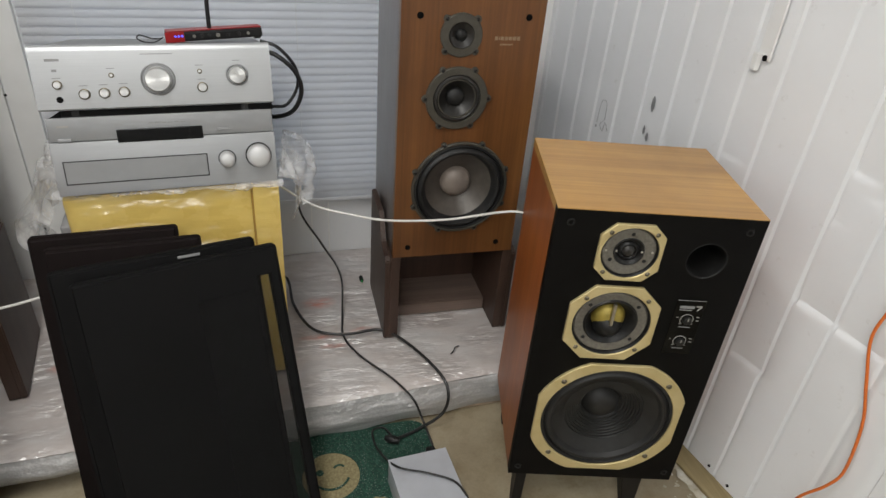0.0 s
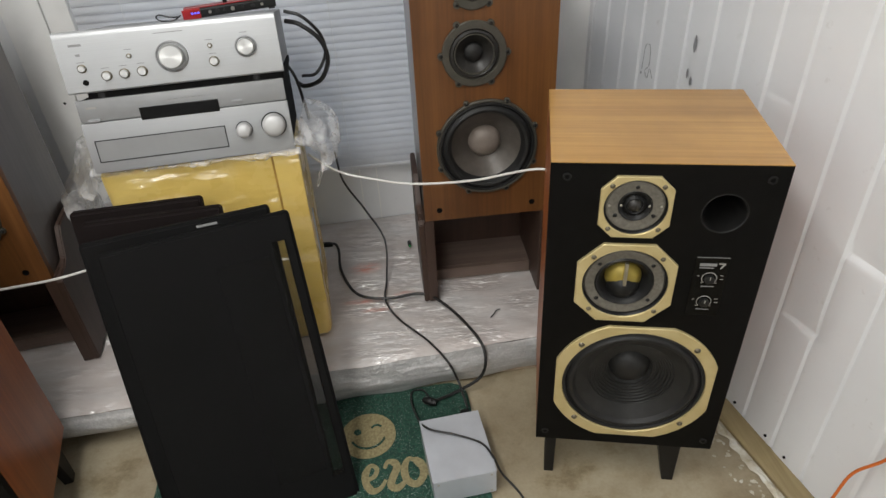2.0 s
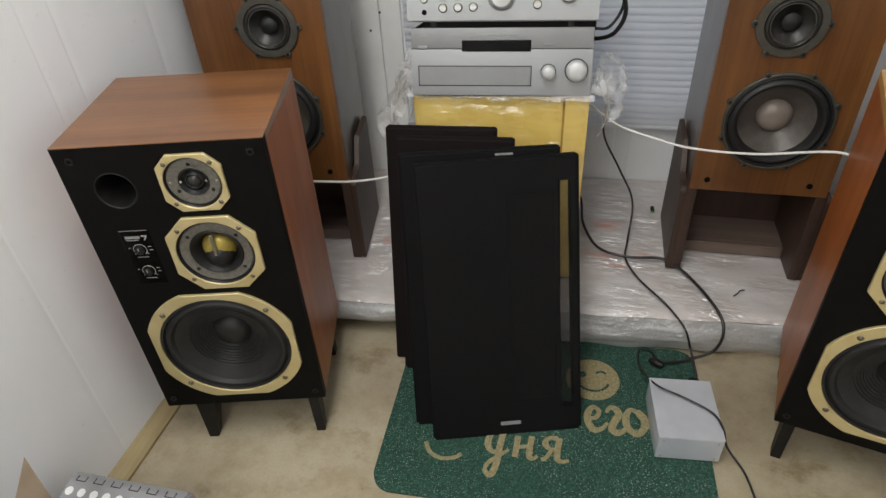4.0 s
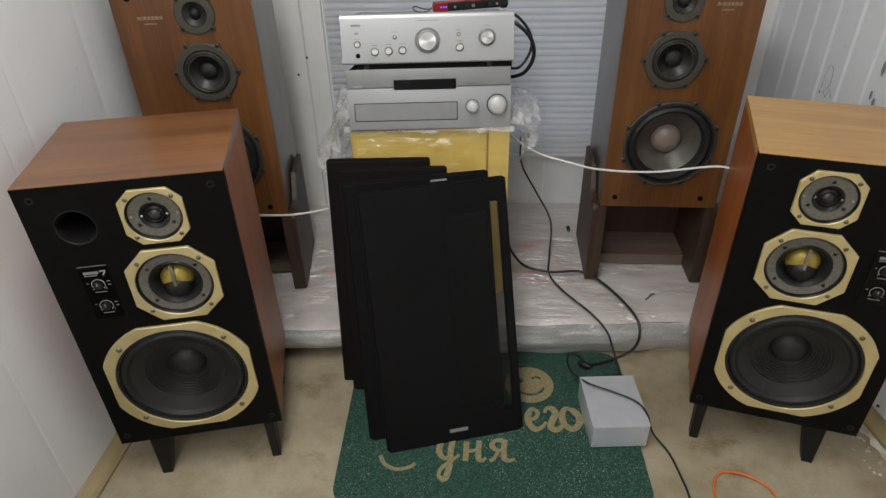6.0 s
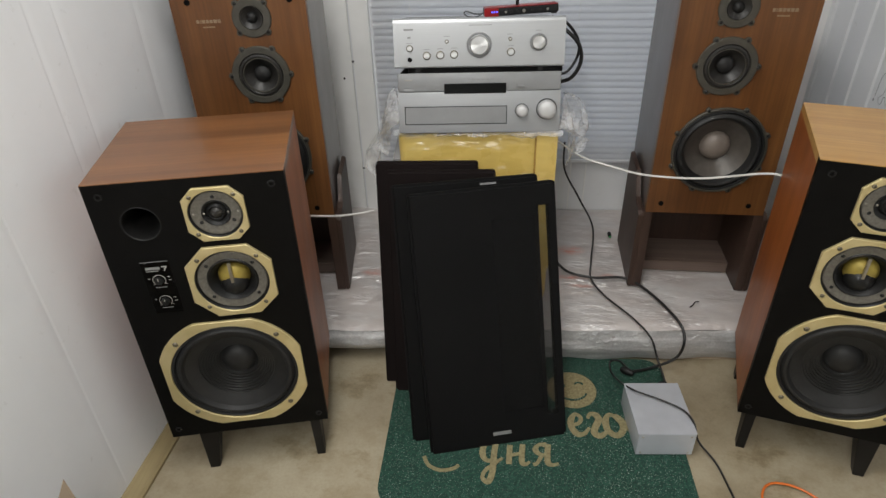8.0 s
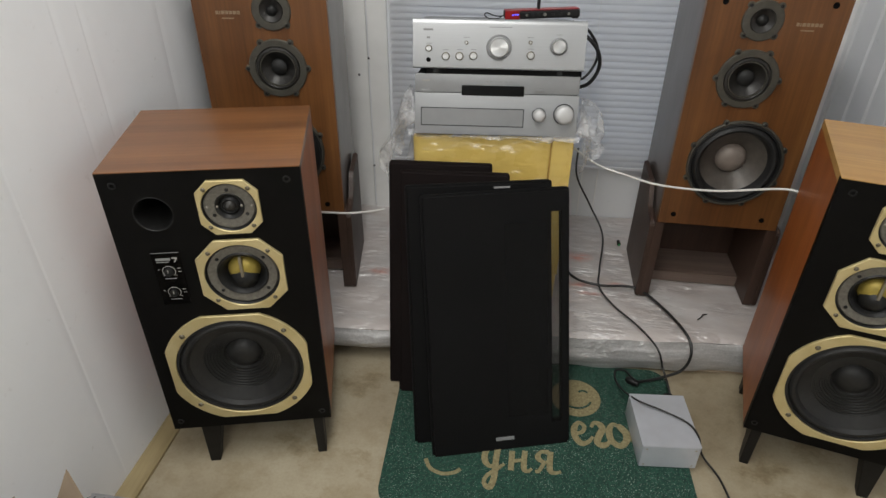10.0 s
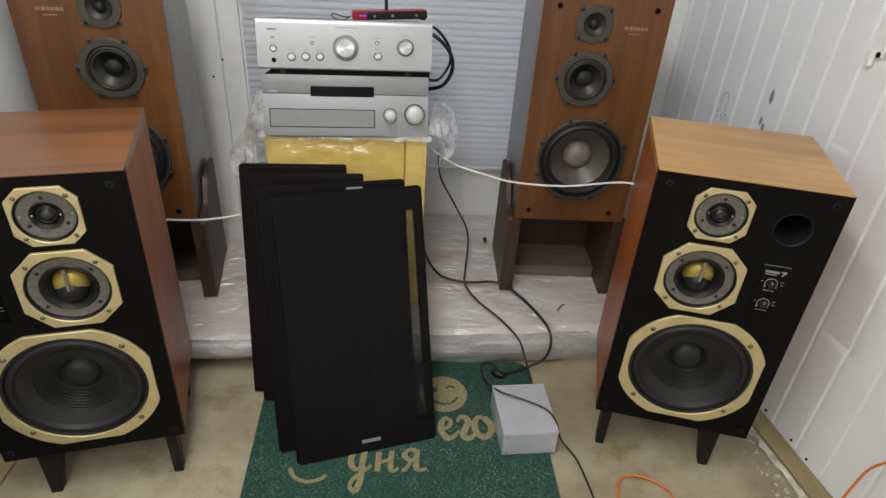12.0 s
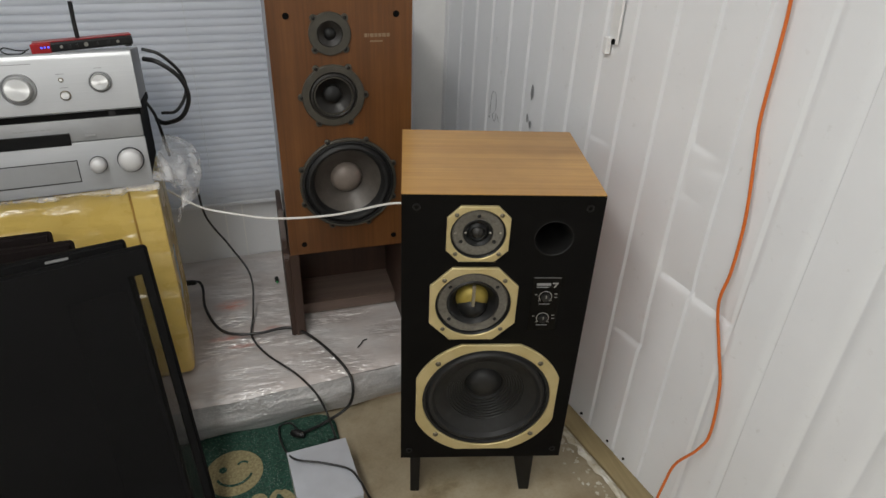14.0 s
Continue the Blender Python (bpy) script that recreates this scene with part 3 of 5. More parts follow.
# the window behind the blind
win = thing("window_1", pose(0.365, BACK_Y, 0.36), "white window behind a closed blind", "window", kind="structure")
for nm, a in (("frame_rail", (-0.615, 0.615, 0.03, 0.08, 0.0, 0.05)), ("frame_rail", (-0.615, 0.615, 0.03, 0.08, 1.34, 1.39)), ("frame_stile", (-0.615, -0.565, 0.03, 0.08, 0.051, 1.339)), ("frame_stile", (0.565, 0.615, 0.03, 0.08, 0.051, 1.339))):
    part("window_frame", boxed(*a, bevel=0.004), WHITE_PAINT, win)
gl = Mat("window_pane_glass", (0.9, 0.92, 0.92), 0.03)
gl.set("Transmission Weight", 1.0).set("IOR", 1.45)
pane = part("pane", boxed(-0.564, 0.564, 0.05, 0.056, 0.051, 1.339), gl.m, win)
pane.visible_shadow = False

# the sky's light in the window opening, seen only through the blind
sd = bpy.data.lights.new("window_daylight", "AREA")
sd.shape, sd.size, sd.size_y, sd.energy, sd.color = "RECTANGLE", 1.15, 1.3, DAY_W, (0.78, 0.88, 1.0)
sky_lamp = new("window_daylight", sd)
sky_lamp.matrix_world = pose(0.365, BACK_Y + 0.02, 1.055, -90)

# closed horizontal blind
BX0, BX1 = -0.285, 0.99
blind = thing("window_blind", pose(0, BACK_Y - 0.035, 0.34), "closed white horizontal slatted window blind", "blind")
rail = part("bottom_rail", boxed(BX0, BX1, -0.006, 0.008, 0.0, 0.012, bevel=0.003), BLIND, blind)
part("head_rail", boxed(BX0, BX1, -0.012, 0.02, 1.44, 1.47, bevel=0.003), BLIND, blind)
bm = bmesh.new()
prof = [(-0.0044, -0.001), (-0.0054, 0.003), (-0.0052, 0.008), (-0.0038, 0.014), (-0.0012, 0.0195), (0.0022, 0.0245)]
a = [bm.verts.new((BX0, y, z)) for y, z in prof]
b = [bm.verts.new((BX1, y, z)) for y, z in prof]
for i in range(len(prof) - 1):
    bm.faces.new((a[i], b[i], b[i + 1], a[i + 1]))
bmesh.ops.solidify(bm, geom=list(bm.faces), thickness=0.0006)
first = part("slat", bm, BLIND, blind, smooth=True)
first.location.z = 0.014
for k in range(1, 65):
    s = new("slat", first.data)
    s.parent = blind
    s.location = (0, 0.0006 * math.sin(k * 2.3), 0.014 + 0.0219 * k)
for x in (-0.16, 0.38, 0.85):
    part("ladder_cord", tube([(x, -0.0085, 0.0), (x, -0.0085, 1.44)], 0.0008, 5), WHITE_PAINT, blind)

# two unseen ceiling fittings in line along the room, the second added as frontal fill
for lamp_y in LAMP_YS:
    lamp = thing("unseen_ceiling_light", pose(LAMP_X, lamp_y, HIGH), "long flat white ceiling light fitting, out of view", "ceiling light", "ceiling lights")
    part("frame", plate([(-0.19, -0.61), (0.19, -0.61), (0.19, 0.61), (-0.19, 0.61)], [(-0.17, 0.17, -0.59, 0.59)], 0, 0.03), WHITE_PAINT, lamp).matrix_local = pose(0, 0, -0.03, 90)
    part("back_plate", boxed(-0.18, 0.18, -0.6, 0.6, -0.008, -0.002), WHITE_PAINT, lamp)
    ld = bpy.data.lights.new("unseen_ceiling_lamp", "AREA")
    ld.shape, ld.size, ld.size_y, ld.energy, ld.color = "RECTANGLE", 0.33, 1.17, LAMP_W, (1.0, 0.985, 0.945)
    lo = new("unseen_ceiling_lamp", ld)
    lo.matrix_world = pose(LAMP_X, lamp_y, HIGH - 0.034)

# ---- front loudspeakers ----
SW, SH, SD = 0.37, 0.681, 0.313


def driver_screws(parent, radius, y, cx, cz, angles, r=0.0045):
    for a in angles:
        part("screw", screw(r, y, cx + radius * math.cos(radians(a)), cz + radius * math.sin(radians(a))), BRONZE, parent)


def front_speaker(m, mirror, top, z0, label):
    """A three-way cabinet on a low stand: origin at the middle of the front's foot, the floor at z 0."""
    s = -1 if mirror else 1
    sp = thing("loudspeaker", m, label, "loudspeaker", "front loudspeakers")
    hw = SW / 2
    tw, mid, wf, port = (-0.044 * s, z0 + 0.6), (-0.044 * s, z0 + 0.441), (0.0, z0 + 0.186), (0.099 * s, z0 + 0.59)
    outline = [(-hw, z0), (hw, z0), (hw, z0 + SH - 0.0022), (-hw, z0 + SH - 0.0022)]
    part("baffle", plate(outline, [(*tw, 0.052), (*mid, 0.073), (*wf, 0.136), (*port, 0.0375)], 0.0, 0.018, 48), BAFFLE, sp, "matt black painted front baffle")
    bm = boxed(-hw, hw, -0.0003, SD, z0 + SH - 0.002, z0 + SH, bevel=0.0006)
    box(bm, -hw, hw, 0.0183, SD, z0 + SH - 0.0178, z0 + SH - 0.0021)
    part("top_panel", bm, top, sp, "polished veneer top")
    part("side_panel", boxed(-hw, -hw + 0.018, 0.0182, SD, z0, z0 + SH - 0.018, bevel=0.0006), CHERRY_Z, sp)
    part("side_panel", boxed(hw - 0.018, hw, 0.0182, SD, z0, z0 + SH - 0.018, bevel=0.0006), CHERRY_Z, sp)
    part("back_panel", boxed(-hw + 0.0182, hw - 0.0182, SD - 0.02, SD - 0.004, z0 + 0.0182, z0 + SH - 0.0182), BAFFLE, sp)
    part("bottom_panel", boxed(-hw + 0.0182, hw - 0.0182, 0.0182, SD - 0.004, z0, z0 + 0.018), BAFFLE, sp)
    # tweeter
    t = part("tweeter", octagon_ring(0.0585, 0.0245, 0.0515, -0.006, 0.0, *tw), GOLD, sp, "gold octagonal tweeter plate", True)
    # black ring put in for the shadowed edge round the mesh
    part("shade_ring", lathe(bmesh.new(), [(0.0515, 0.003), (0.051, -0.004), (0.049, -0.002), (0.048, 0.003)], *tw, 48), BLACK_PLASTIC, t, smooth=True)
    part("perforated_disc", lathe(bmesh.new(), [(0.0488, 0.002), (0.046, 0.0), (0.036, 0.0005), (0.029, 0.002), (0.027, 0.001)], *tw, 48), DISC_GREY, t, smooth=True)
    part("horn_ring", lathe(bmesh.new(), [(0.0285, 0.002), (0.027, -0.001), (0.0225, 0.001), (0.0195, 0.006), (0.0165, 0.003), (0.0145, 0.0015), (0.0125, 0.003)], *tw, 32), BLACK_PLASTIC, t, smooth=True)
    part("dome", lathe(bmesh.new(), [(0.0128, 0.005), (0.0105, 0.001), (0.007, -0.002), (0.0, -0.0035)], *tw, 28), CONE_DARK, t, smooth=True)
    driver_screws(t, 0.0578, -0.006, *tw, (45, 135, 225, 315))
    for a in (90, 210, 330):
        part("rivet", screw(0.004, 0.001, tw[0] + 0.036 * math.cos(radians(a)), tw[1] + 0.036 * math.sin(radians(a))), BLACK_PLASTIC, t)
    for x in (-0.042, -0.023, 0.023, 0.042):
        part("rivet", screw(0.0026, 0.0005, tw[0] + x, tw[1] + 0.001), STEEL, t)
    # midrange
    d = part("midrange", octagon_ring(0.086, 0.042, 0.0745, -0.0065, 0.0, *mid), GOLD, sp, "gold octagonal midrange plate", True)
    # same black ring for the shadow at this mesh's edge
    part("shade_ring", lathe(bmesh.new(), [(0.0745, 0.004), (0.074, -0.0045), (0.0715, -0.002), (0.0705, 0.004)], *mid, 56), BLACK_PLASTIC, d, smooth=True)
    part("perforated_disc", lathe(bmesh.new(), [(0.0712, 0.003), (0.068, 0.0), (0.06, 0.001), (0.052, 0.003), (0.0495, 0.001)], *mid, 56), DISC_GREY, d, smooth=True)
    part("horn_ring", lathe(bmesh.new(), [(0.052, 0.002), (0.0495, -0.001), (0.043, 0.003), (0.036, 0.02), (0.031, 0.024)], *mid, 48), BLACK_PLASTIC, d, smooth=True)
    part("dome", lathe(bmesh.new(), [(0.034, 0.026), (0.031, 0.016), (0.024, 0.008), (0.014, 0.003), (0.0, 0.001)], *mid, 40), YELLOW_DOME, d, "golden yellow dome", True)
    part("phase_plug", lathe(bmesh.new(), [(0.0, -0.007), (0.009, -0.0065), (0.014, -0.003), (0.02, 0.002), (0.027, 0.009), (0.029, 0.016)], mid[0], mid[1] - 0.0155, 32), BLACK_PLASTIC, d, smooth=True)
    part("bridge_bar", boxed(mid[0] - 0.003, mid[0] + 0.003, -0.006, 0.001, mid[1] - 0.004, mid[1] + 0.045, bevel=0.001), STEEL, d)
    driver_screws(d, 0.0825, -0.0065, *mid, (45, 135, 225, 315), 0.0048)
    for a in (40, 140, 220, 320):
        part("rivet", screw(0.004, 0.001, mid[0] + 0.06 * math.cos(radians(a)), mid[1] + 0.06 * math.sin(radians(a))), BLACK_PLASTIC, d)
    # woofer
    w = part("woofer", octagon_ring(0.153, 0.09, 0.139, -0.006, 0.0, *wf, 96, 0.0012, 0.1645), GOLD, sp, "gold octagonal woofer ring", True)
    part("gasket", lathe(bmesh.new(), [(0.139, 0.006), (0.138, -0.003), (0.1335, -0.004), (0.131, 0.002)], *wf, 72), RUBBER, w, smooth=True)
    part("surround", lathe(bmesh.new(), [(0.132, 0.004), (0.129, -0.0005), (0.124, -0.0045), (0.118, -0.004), (0.114, 0.001), (0.112, 0.005)], *wf, 72), RUBBER, w, smooth=True)
    cone = [(0.112, 0.005), (0.106, 0.0085)]
    for k in range(8):
        r = 0.085 - 0.0054 * k
        dp = 0.0085 + (0.106 - r) * 0.62
        cone += [(r + 0.001, dp - 0.0006), (r - 0.0008, dp - 0.001), (r - 0.0022, dp + 0.0024)]
    cone += [(0.041, 0.05), (0.036, 0.053)]
    part("cone", lathe(bmesh.new(), cone, *wf, 72), CONE, w, "ribbed black paper cone", True)
    part("dust_cap", lathe(bmesh.new(), [(0.041, 0.051), (0.036, 0.042), (0.027, 0.0345), (0.014, 0.0305), (0.0, 0.0295)], *wf, 40), CONE, w, smooth=True)
    driver_screws(w, 0.1495, -0.006, *wf, (44, 136, 224, 316), 0.0062)
    # port, control plate, sockets
    part("port_tube", lathe(bmesh.new(), [(0.0376, 0.0), (0.0366, -0.0006), (0.035, 0.001), (0.0343, 0.02), (0.034, 0.12), (0.0, 0.121)], *port, 40), PORT, sp, "matt black bass port", True)
    px = 0.098 * s
    cp = part("control_plate", boxed(px - 0.028, px + 0.028, -0.0015, 0.0, z0 + 0.375, z0 + 0.505, bevel=0.0006), GLASS_BLACK, sp, "glossy black level control plate")
    part("plate_rule", boxed(px - 0.027, px + 0.027, -0.002, -0.0015, z0 + 0.503, z0 + 0.5042), PRINT_GREY, cp)
    part("badge", boxed(px - 0.02, px + 0.008, -0.002, -0.0015, z0 + 0.485, z0 + 0.491), PRINT_GREY, cp, "small illegible badge")
    part("badge", boxed(px - 0.02, px + 0.004, -0.002, -0.0015, z0 + 0.4805, z0 + 0.4825), PRINT_GREY, cp)
    seven = plate([(px + 0.011, z0 + 0.492), (px + 0.022, z0 + 0.492), (px + 0.022, z0 + 0.4895), (px + 0.0165, z0 + 0.4805), (px + 0.0135, z0 + 0.4805), (px + 0.0185, z0 + 0.4893), (px + 0.011, z0 + 0.4893)], [], -0.002, -0.0015)
    part("badge", seven, PRINT, cp)
    for kz in (0.459, 0.407):
        kn = part("control_knob", disc(bmesh.new(), 0.0085, -0.009, -0.0015, px, z0 + kz, 20, 0.001), BLACK_PLASTIC, cp)
        part("pointer", boxed(px - 0.0008, px + 0.0008, -0.0096, -0.009, z0 + kz + 0.001, z0 + kz + 0.008), PRINT, kn)
        bm = bmesh.new()
        tube([(x, -0.0018, z) for x, z in arc(px, z0 + kz, 0.0125, -50, 230, 18)], 0.0008, 5, 1, bm)
        part("scale_arc", bm, PRINT, cp)
        for dx, dz, wd in ((-0.021, 0.004, 0.004), (0.017, 0.006, 0.006), (0.018, -0.002, 0.006), (-0.013, -0.0105, 0.003), (0.011, -0.0105, 0.003)):
            part("scale_mark", boxed(px + dx, px + dx + wd, -0.002, -0.0015, z0 + kz + dz, z0 + kz + dz + 0.0013), PRINT, cp)
        part("scale_mark", boxed(px - 0.011, px + 0.011, -0.002, -0.0015, z0 + kz - 0.0185, z0 + kz - 0.0168), PRINT_GREY, cp)
    for hx, hz in ((-0.158, 0.654), (0.158, 0.654), (-0.166, 0.025), (0.166, 0.025)):
        k = part("grille_socket", lathe(bmesh.new(), [(0.0075, 0.0), (0.007, -0.0025), (0.0045, -0.0025), (0.004, 0.004), (0.0, 0.004)], hx, z0 + hz, 16), PORT, sp)
    # stand: a low black frame with tapered legs
    st = part("stand_rail", boxed(-0.16, 0.16, 0.03, 0.05, z0 - 0.03, z0 - 0.0005, bevel=0.002), LEG_BLACK, sp, "black wooden stand rail")
    part("stand_rail", boxed(-0.16, 0.16, SD - 0.07, SD - 0.05, z0 - 0.03, z0 - 0.0005, bevel=0.002), LEG_BLACK, sp)
    for x in (-s, s):
        for yy in (0.012, SD - 0.075):
            bm = bmesh.new()
            wide = x == s
            t0, t1, b0, b1 = (0.080, 0.129, 0.105, 0.129) if wide else (0.139, 0.163, 0.141, 0.162)
            dy = 0.0 if yy < 0.1 else 0.03
            top_w = [(x * t0, yy), (x * t1, yy), (x * t1, yy + 0.06), (x * t0, yy + 0.06)]
            bot = [(x * b0, yy + dy), (x * b1, yy + dy), (x * b1, yy + dy + 0.028), (x * b0, yy + dy + 0.028)]
            vt = [bm.verts.new((a, b, z0 - 0.0008)) for a, b in top_w]
            vb = [bm.verts.new((a, b, 0.0)) for a, b in bot]
            bm.faces.new(vt)
            bm.faces.new(vb[::-1])
            for i in range(4):
                bm.faces.new((vt[i], vb[i], vb[(i + 1) % 4], vt[(i + 1) % 4]))
            bmesh.ops.recalc_face_normals(bm, faces=bm.faces)
            bmesh.ops.bevel(bm, geom=list(bm.edges), offset=0.0015, segments=1, affect="EDGES")
            part("leg", bm, LEG_BLACK, sp)
    return sp


front_speaker(pose(0.907, 0.8875, 0, 0, 0, -15.7), False, PALE_X, 0.134, "black-fronted loudspeaker with paler yellow veneer top beside the dented wall")
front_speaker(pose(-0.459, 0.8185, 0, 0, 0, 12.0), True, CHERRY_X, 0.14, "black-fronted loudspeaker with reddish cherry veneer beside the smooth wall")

# ---- rear loudspeakers on their stands ----
BW, BH, BD, BZ = 0.328, 0.652, 0.3, 0.402


def lugged_frame(r, lugs, r_in, cx, cz, y, material, parent, lug_r=0.009, start=0.0):
    ring = part("frame_ring", lathe(bmesh.new(), [(r, 0.0), (r, y + 0.002), (r - 0.002, y), (r_in + 0.002, y), (r_in, y + 0.003), (r_in, 0.01)], cx, cz, 64), material, parent, smooth=True)
    for k in range(lugs):
        a = radians(start + 360 * k / lugs)
        x, z = cx + (r + 0.001) * math.cos(a), cz + (r + 0.001) * math.sin(a)
        lug = part("lug", disc(bmesh.new(), lug_r, y + 0.001, 0.0, x, z, 14, 0.001), material, ring)
        part("screw", screw(0.0045, y + 0.001, x, z), BLACK_PLASTIC, ring)
    return ring


def rear_speaker(m, mirror, label):
    s = -1 if mirror else 1
    sp = thing("tower_loudspeaker", m, label, "loudspeaker", "rear loudspeakers")
    hw = BW / 2
    tw, mid, wf = (-0.028 * s, BZ + 0.573), (-0.027 * s, BZ + 0.43), (0.0, BZ + 0.198)
    part("baffle", plate([(-hw, BZ), (hw, BZ), (hw, BZ + BH), (-hw, BZ + BH)], [(*tw, 0.034), (*mid, 0.058), (*wf, 0.11)], 0.0, 0.02, 48), TEAK_Z, sp, "brown teak veneer front")
    part("cabinet", plate([(-hw, BZ), (hw, BZ), (hw, BZ + BH), (-hw, BZ + BH)], [(-hw + 0.018, hw - 0.018, BZ + 0.018, BZ + BH - 0.018)], 0.0204, BD - 0.02), SIDE_GREY, sp, "grey-brown vinyl cabinet sides")
    part("back_panel", boxed(-hw, hw, BD - 0.0198, BD, BZ, BZ + BH), SIDE_GREY, sp)
    t = part("tweeter", lathe(bmesh.new(), [(0.028, -0.004), (0.027, -0.006), (0.023, -0.004), (0.015, 0.0), (0.013, 0.001)], *tw, 40), CONE_DARK, sp, "small grey-framed tweeter", True)
    lugged_frame(0.048, 4, 0.0275, *tw, -0.006, GREY_FRAME, t, 0.0085, 45)
    part("dome", lathe(bmesh.new(), [(0.0145, 0.002), (0.012, -0.004), (0.007, -0.008), (0.0, -0.0095)], *tw, 28), BLACK_PLASTIC, t, "glossy black dome", True)
    d = part("midrange", lathe(bmesh.new(), [(0.056, -0.001), (0.054, -0.006), (0.049, -0.0075), (0.044, -0.003), (0.041, 0.001), (0.036, 0.005), (0.03, 0.011), (0.022, 0.017)], *mid, 48), CONE_DARK, sp, "round midrange driver with dark cone", True)
    lugged_frame(0.074, 6, 0.0555, *mid, -0.007, GREY_FRAME, d, 0.0085, 0)
    part("trim_ring", lathe(bmesh.new(), [(0.047, -0.003), (0.0455, -0.007), (0.0435, -0.007), (0.0425, -0.003)], *mid, 48), GREY_FRAME, d, smooth=True)
    part("dust_cap", lathe(bmesh.new(), [(0.022, 0.017), (0.02, 0.009), (0.012, 0.003), (0.0, 0.001)], *mid, 28), RUBBER, d, smooth=True)
    w = part("woofer", lathe(bmesh.new(), [(0.087, 0.008), (0.083, 0.012), (0.064, 0.025), (0.048, 0.036), (0.038, 0.044)], *wf, 72), CONE_GREY, sp, "large woofer with satin grey cone", True)
    lugged_frame(0.124, 8, 0.1165, *wf, -0.008, GREY_FRAME, w, 0.008, 22.5)
    part("surround", lathe(bmesh.new(), [(0.117, 0.002), (0.1165, -0.0075), (0.113, -0.0085), (0.11, -0.002), (0.106, -0.008), (0.1, -0.0115), (0.094, -0.009), (0.089, 0.0), (0.086, 0.009)], *wf, 72), RUBBER, w, smooth=True)
    part("dust_cap", lathe(bmesh.new(), [(0.041, 0.041), (0.039, 0.033), (0.031, 0.024), (0.018, 0.0185), (0.0, 0.017)], *wf, 40), CAP_GREY, w, "pale grey dust cap", True)
    for x, z in ((-0.122, 0.613), (0.126, 0.613), (-0.125, 0.03), (0.117, 0.03)):
        part("grille_socket", lathe(bmesh.new(), [(0.0075, 0.0), (0.007, -0.002), (0.0055, -0.002), (0.005, -0.0006), (0.0, -0.0005)], x, BZ + z, 16), HOLE, sp)
    lx = 0.08 * s
    x = lx - 0.029
    for wd in (0.007, 0.002, 0.008, 0.007, 0.007, 0.008, 0.007):
        part("badge", boxed(x, x + wd, -0.001, 0.0, BZ + 0.563, BZ + 0.571), PRINT_GOLD, sp)
        x += wd + 0.0022
    part("badge", boxed(lx - 0.016, lx + 0.014, -0.001, 0.0, BZ + 0.552, BZ + 0.555), PRINT_GOLD, sp)
    return sp


def speaker_stand(m, label):
    st = thing("loudspeaker_stand", m, label, "loudspeaker stand", "rear stands")
    base = 0.131
    for x in (-1, 1):
        prof = [(0.0, base), (0.0, BZ - 0.012), (0.012, BZ - 0.002), (0.05, BZ - 0.002), (0.075, BZ + 0.01), (0.11, BZ + 0.06), (0.125, BZ + 0.075), (0.26, BZ + 0.075), (0.27, base)]
        bm = bmesh.new()
        lo_x, hi_x = (0.168, 0.182)
        a = [bm.verts.new((x * lo_x, y, z)) for y, z in prof]
        b = [bm.verts.new((x * hi_x, y, z)) for y, z in prof]
        bm.faces.new(a)
        bm.faces.new(b[::-1])
        for i in range(len(prof)):
            j = (i + 1) % len(prof)
            bm.faces.new((a[i], b[i], b[j], a[j]))
        bmesh.ops.recalc_face_normals(bm, faces=bm.faces)
        bmesh.ops.bevel(bm, geom=list(bm.edges), offset=0.003, segments=2, affect="EDGES")
        sd = part("side_panel", bm, STAND_WOOD, st, "dark walnut side panel with a curved upper lip")
        part("inner_panel", boxed(min(x * 0.142, x * 0.1678), max(x * 0.142, x * 0.1678), 0.002, 0.262, base, BZ - 0.0015, bevel=0.002), STAND_WOOD, st)
    part("back_board", boxed(-0.1415, 0.1415, 0.235, 0.25, base, BZ - 0.0015), STAND_WOOD, st, "dark brown back board")
    part("cross_board", boxed(-0.1415, 0.1415, 0.098, 0.113, base, base + 0.036, bevel=0.002), DUSTY_WOOD, st, "dusty brown low cross board")
    part("shelf", boxed(-0.1415, 0.1415, 0.1132, 0.2348, base + 0.026, base + 0.0365), DUSTY_WOOD, st, "dusty brown shelf")
    return st


MBR, MBL = pose(0.728, 1.446, 0, 0, 0, -2.2), pose(-0.512, 1.38, 0, 0, 0, 6.5)
rear_speaker(MBR, False, "brown teak three-way loudspeaker on a walnut stand by the blind")
rear_speaker(MBL, True, "brown teak three-way loudspeaker on a walnut stand beside the smooth wall")
speaker_stand(MBR, "dark walnut loudspeaker stand with an open dusty bay on wrapped cartons")
speaker_stand(MBL, "dark walnut loudspeaker stand in the shade on wrapped cartons")

# ---- wrapped cartons that carry the rear row ----
TOPZ = 0.13


def pallet_front(x):
    return 1.215 + 0.055 * max(0.0, min(1.0, (x + 0.36) / 1.2)) + 0.006 * noise.noise(Vector((x * 6, 0, 4)))


def crease(a, b):
    """Sharp folds: the ridges of a noise field."""
    return 1.0 - 2.4 * abs(noise.noise(Vector((a, b, 2.0)))) - 0.8 * abs(noise.noise(Vector((2.1 * a, 2.3 * b, 7.0))))


def pallet_top(u, v):
    x = -0.70 + u * 1.78
    y = pallet_front(x) + v * (BACK_Y - 0.003 - pallet_front(x))
    edge = max(0.0, 1 - v / 0.05)
    dip = 0.012 * edge * edge
    return (x, y, TOPZ - 0.004 - dip + 0.0035 * noise.noise(Vector((x * 9, y * 12, 0))) + 0.0016 * crease(x * 6 + 4 * y, y * 8 - 3 * x))


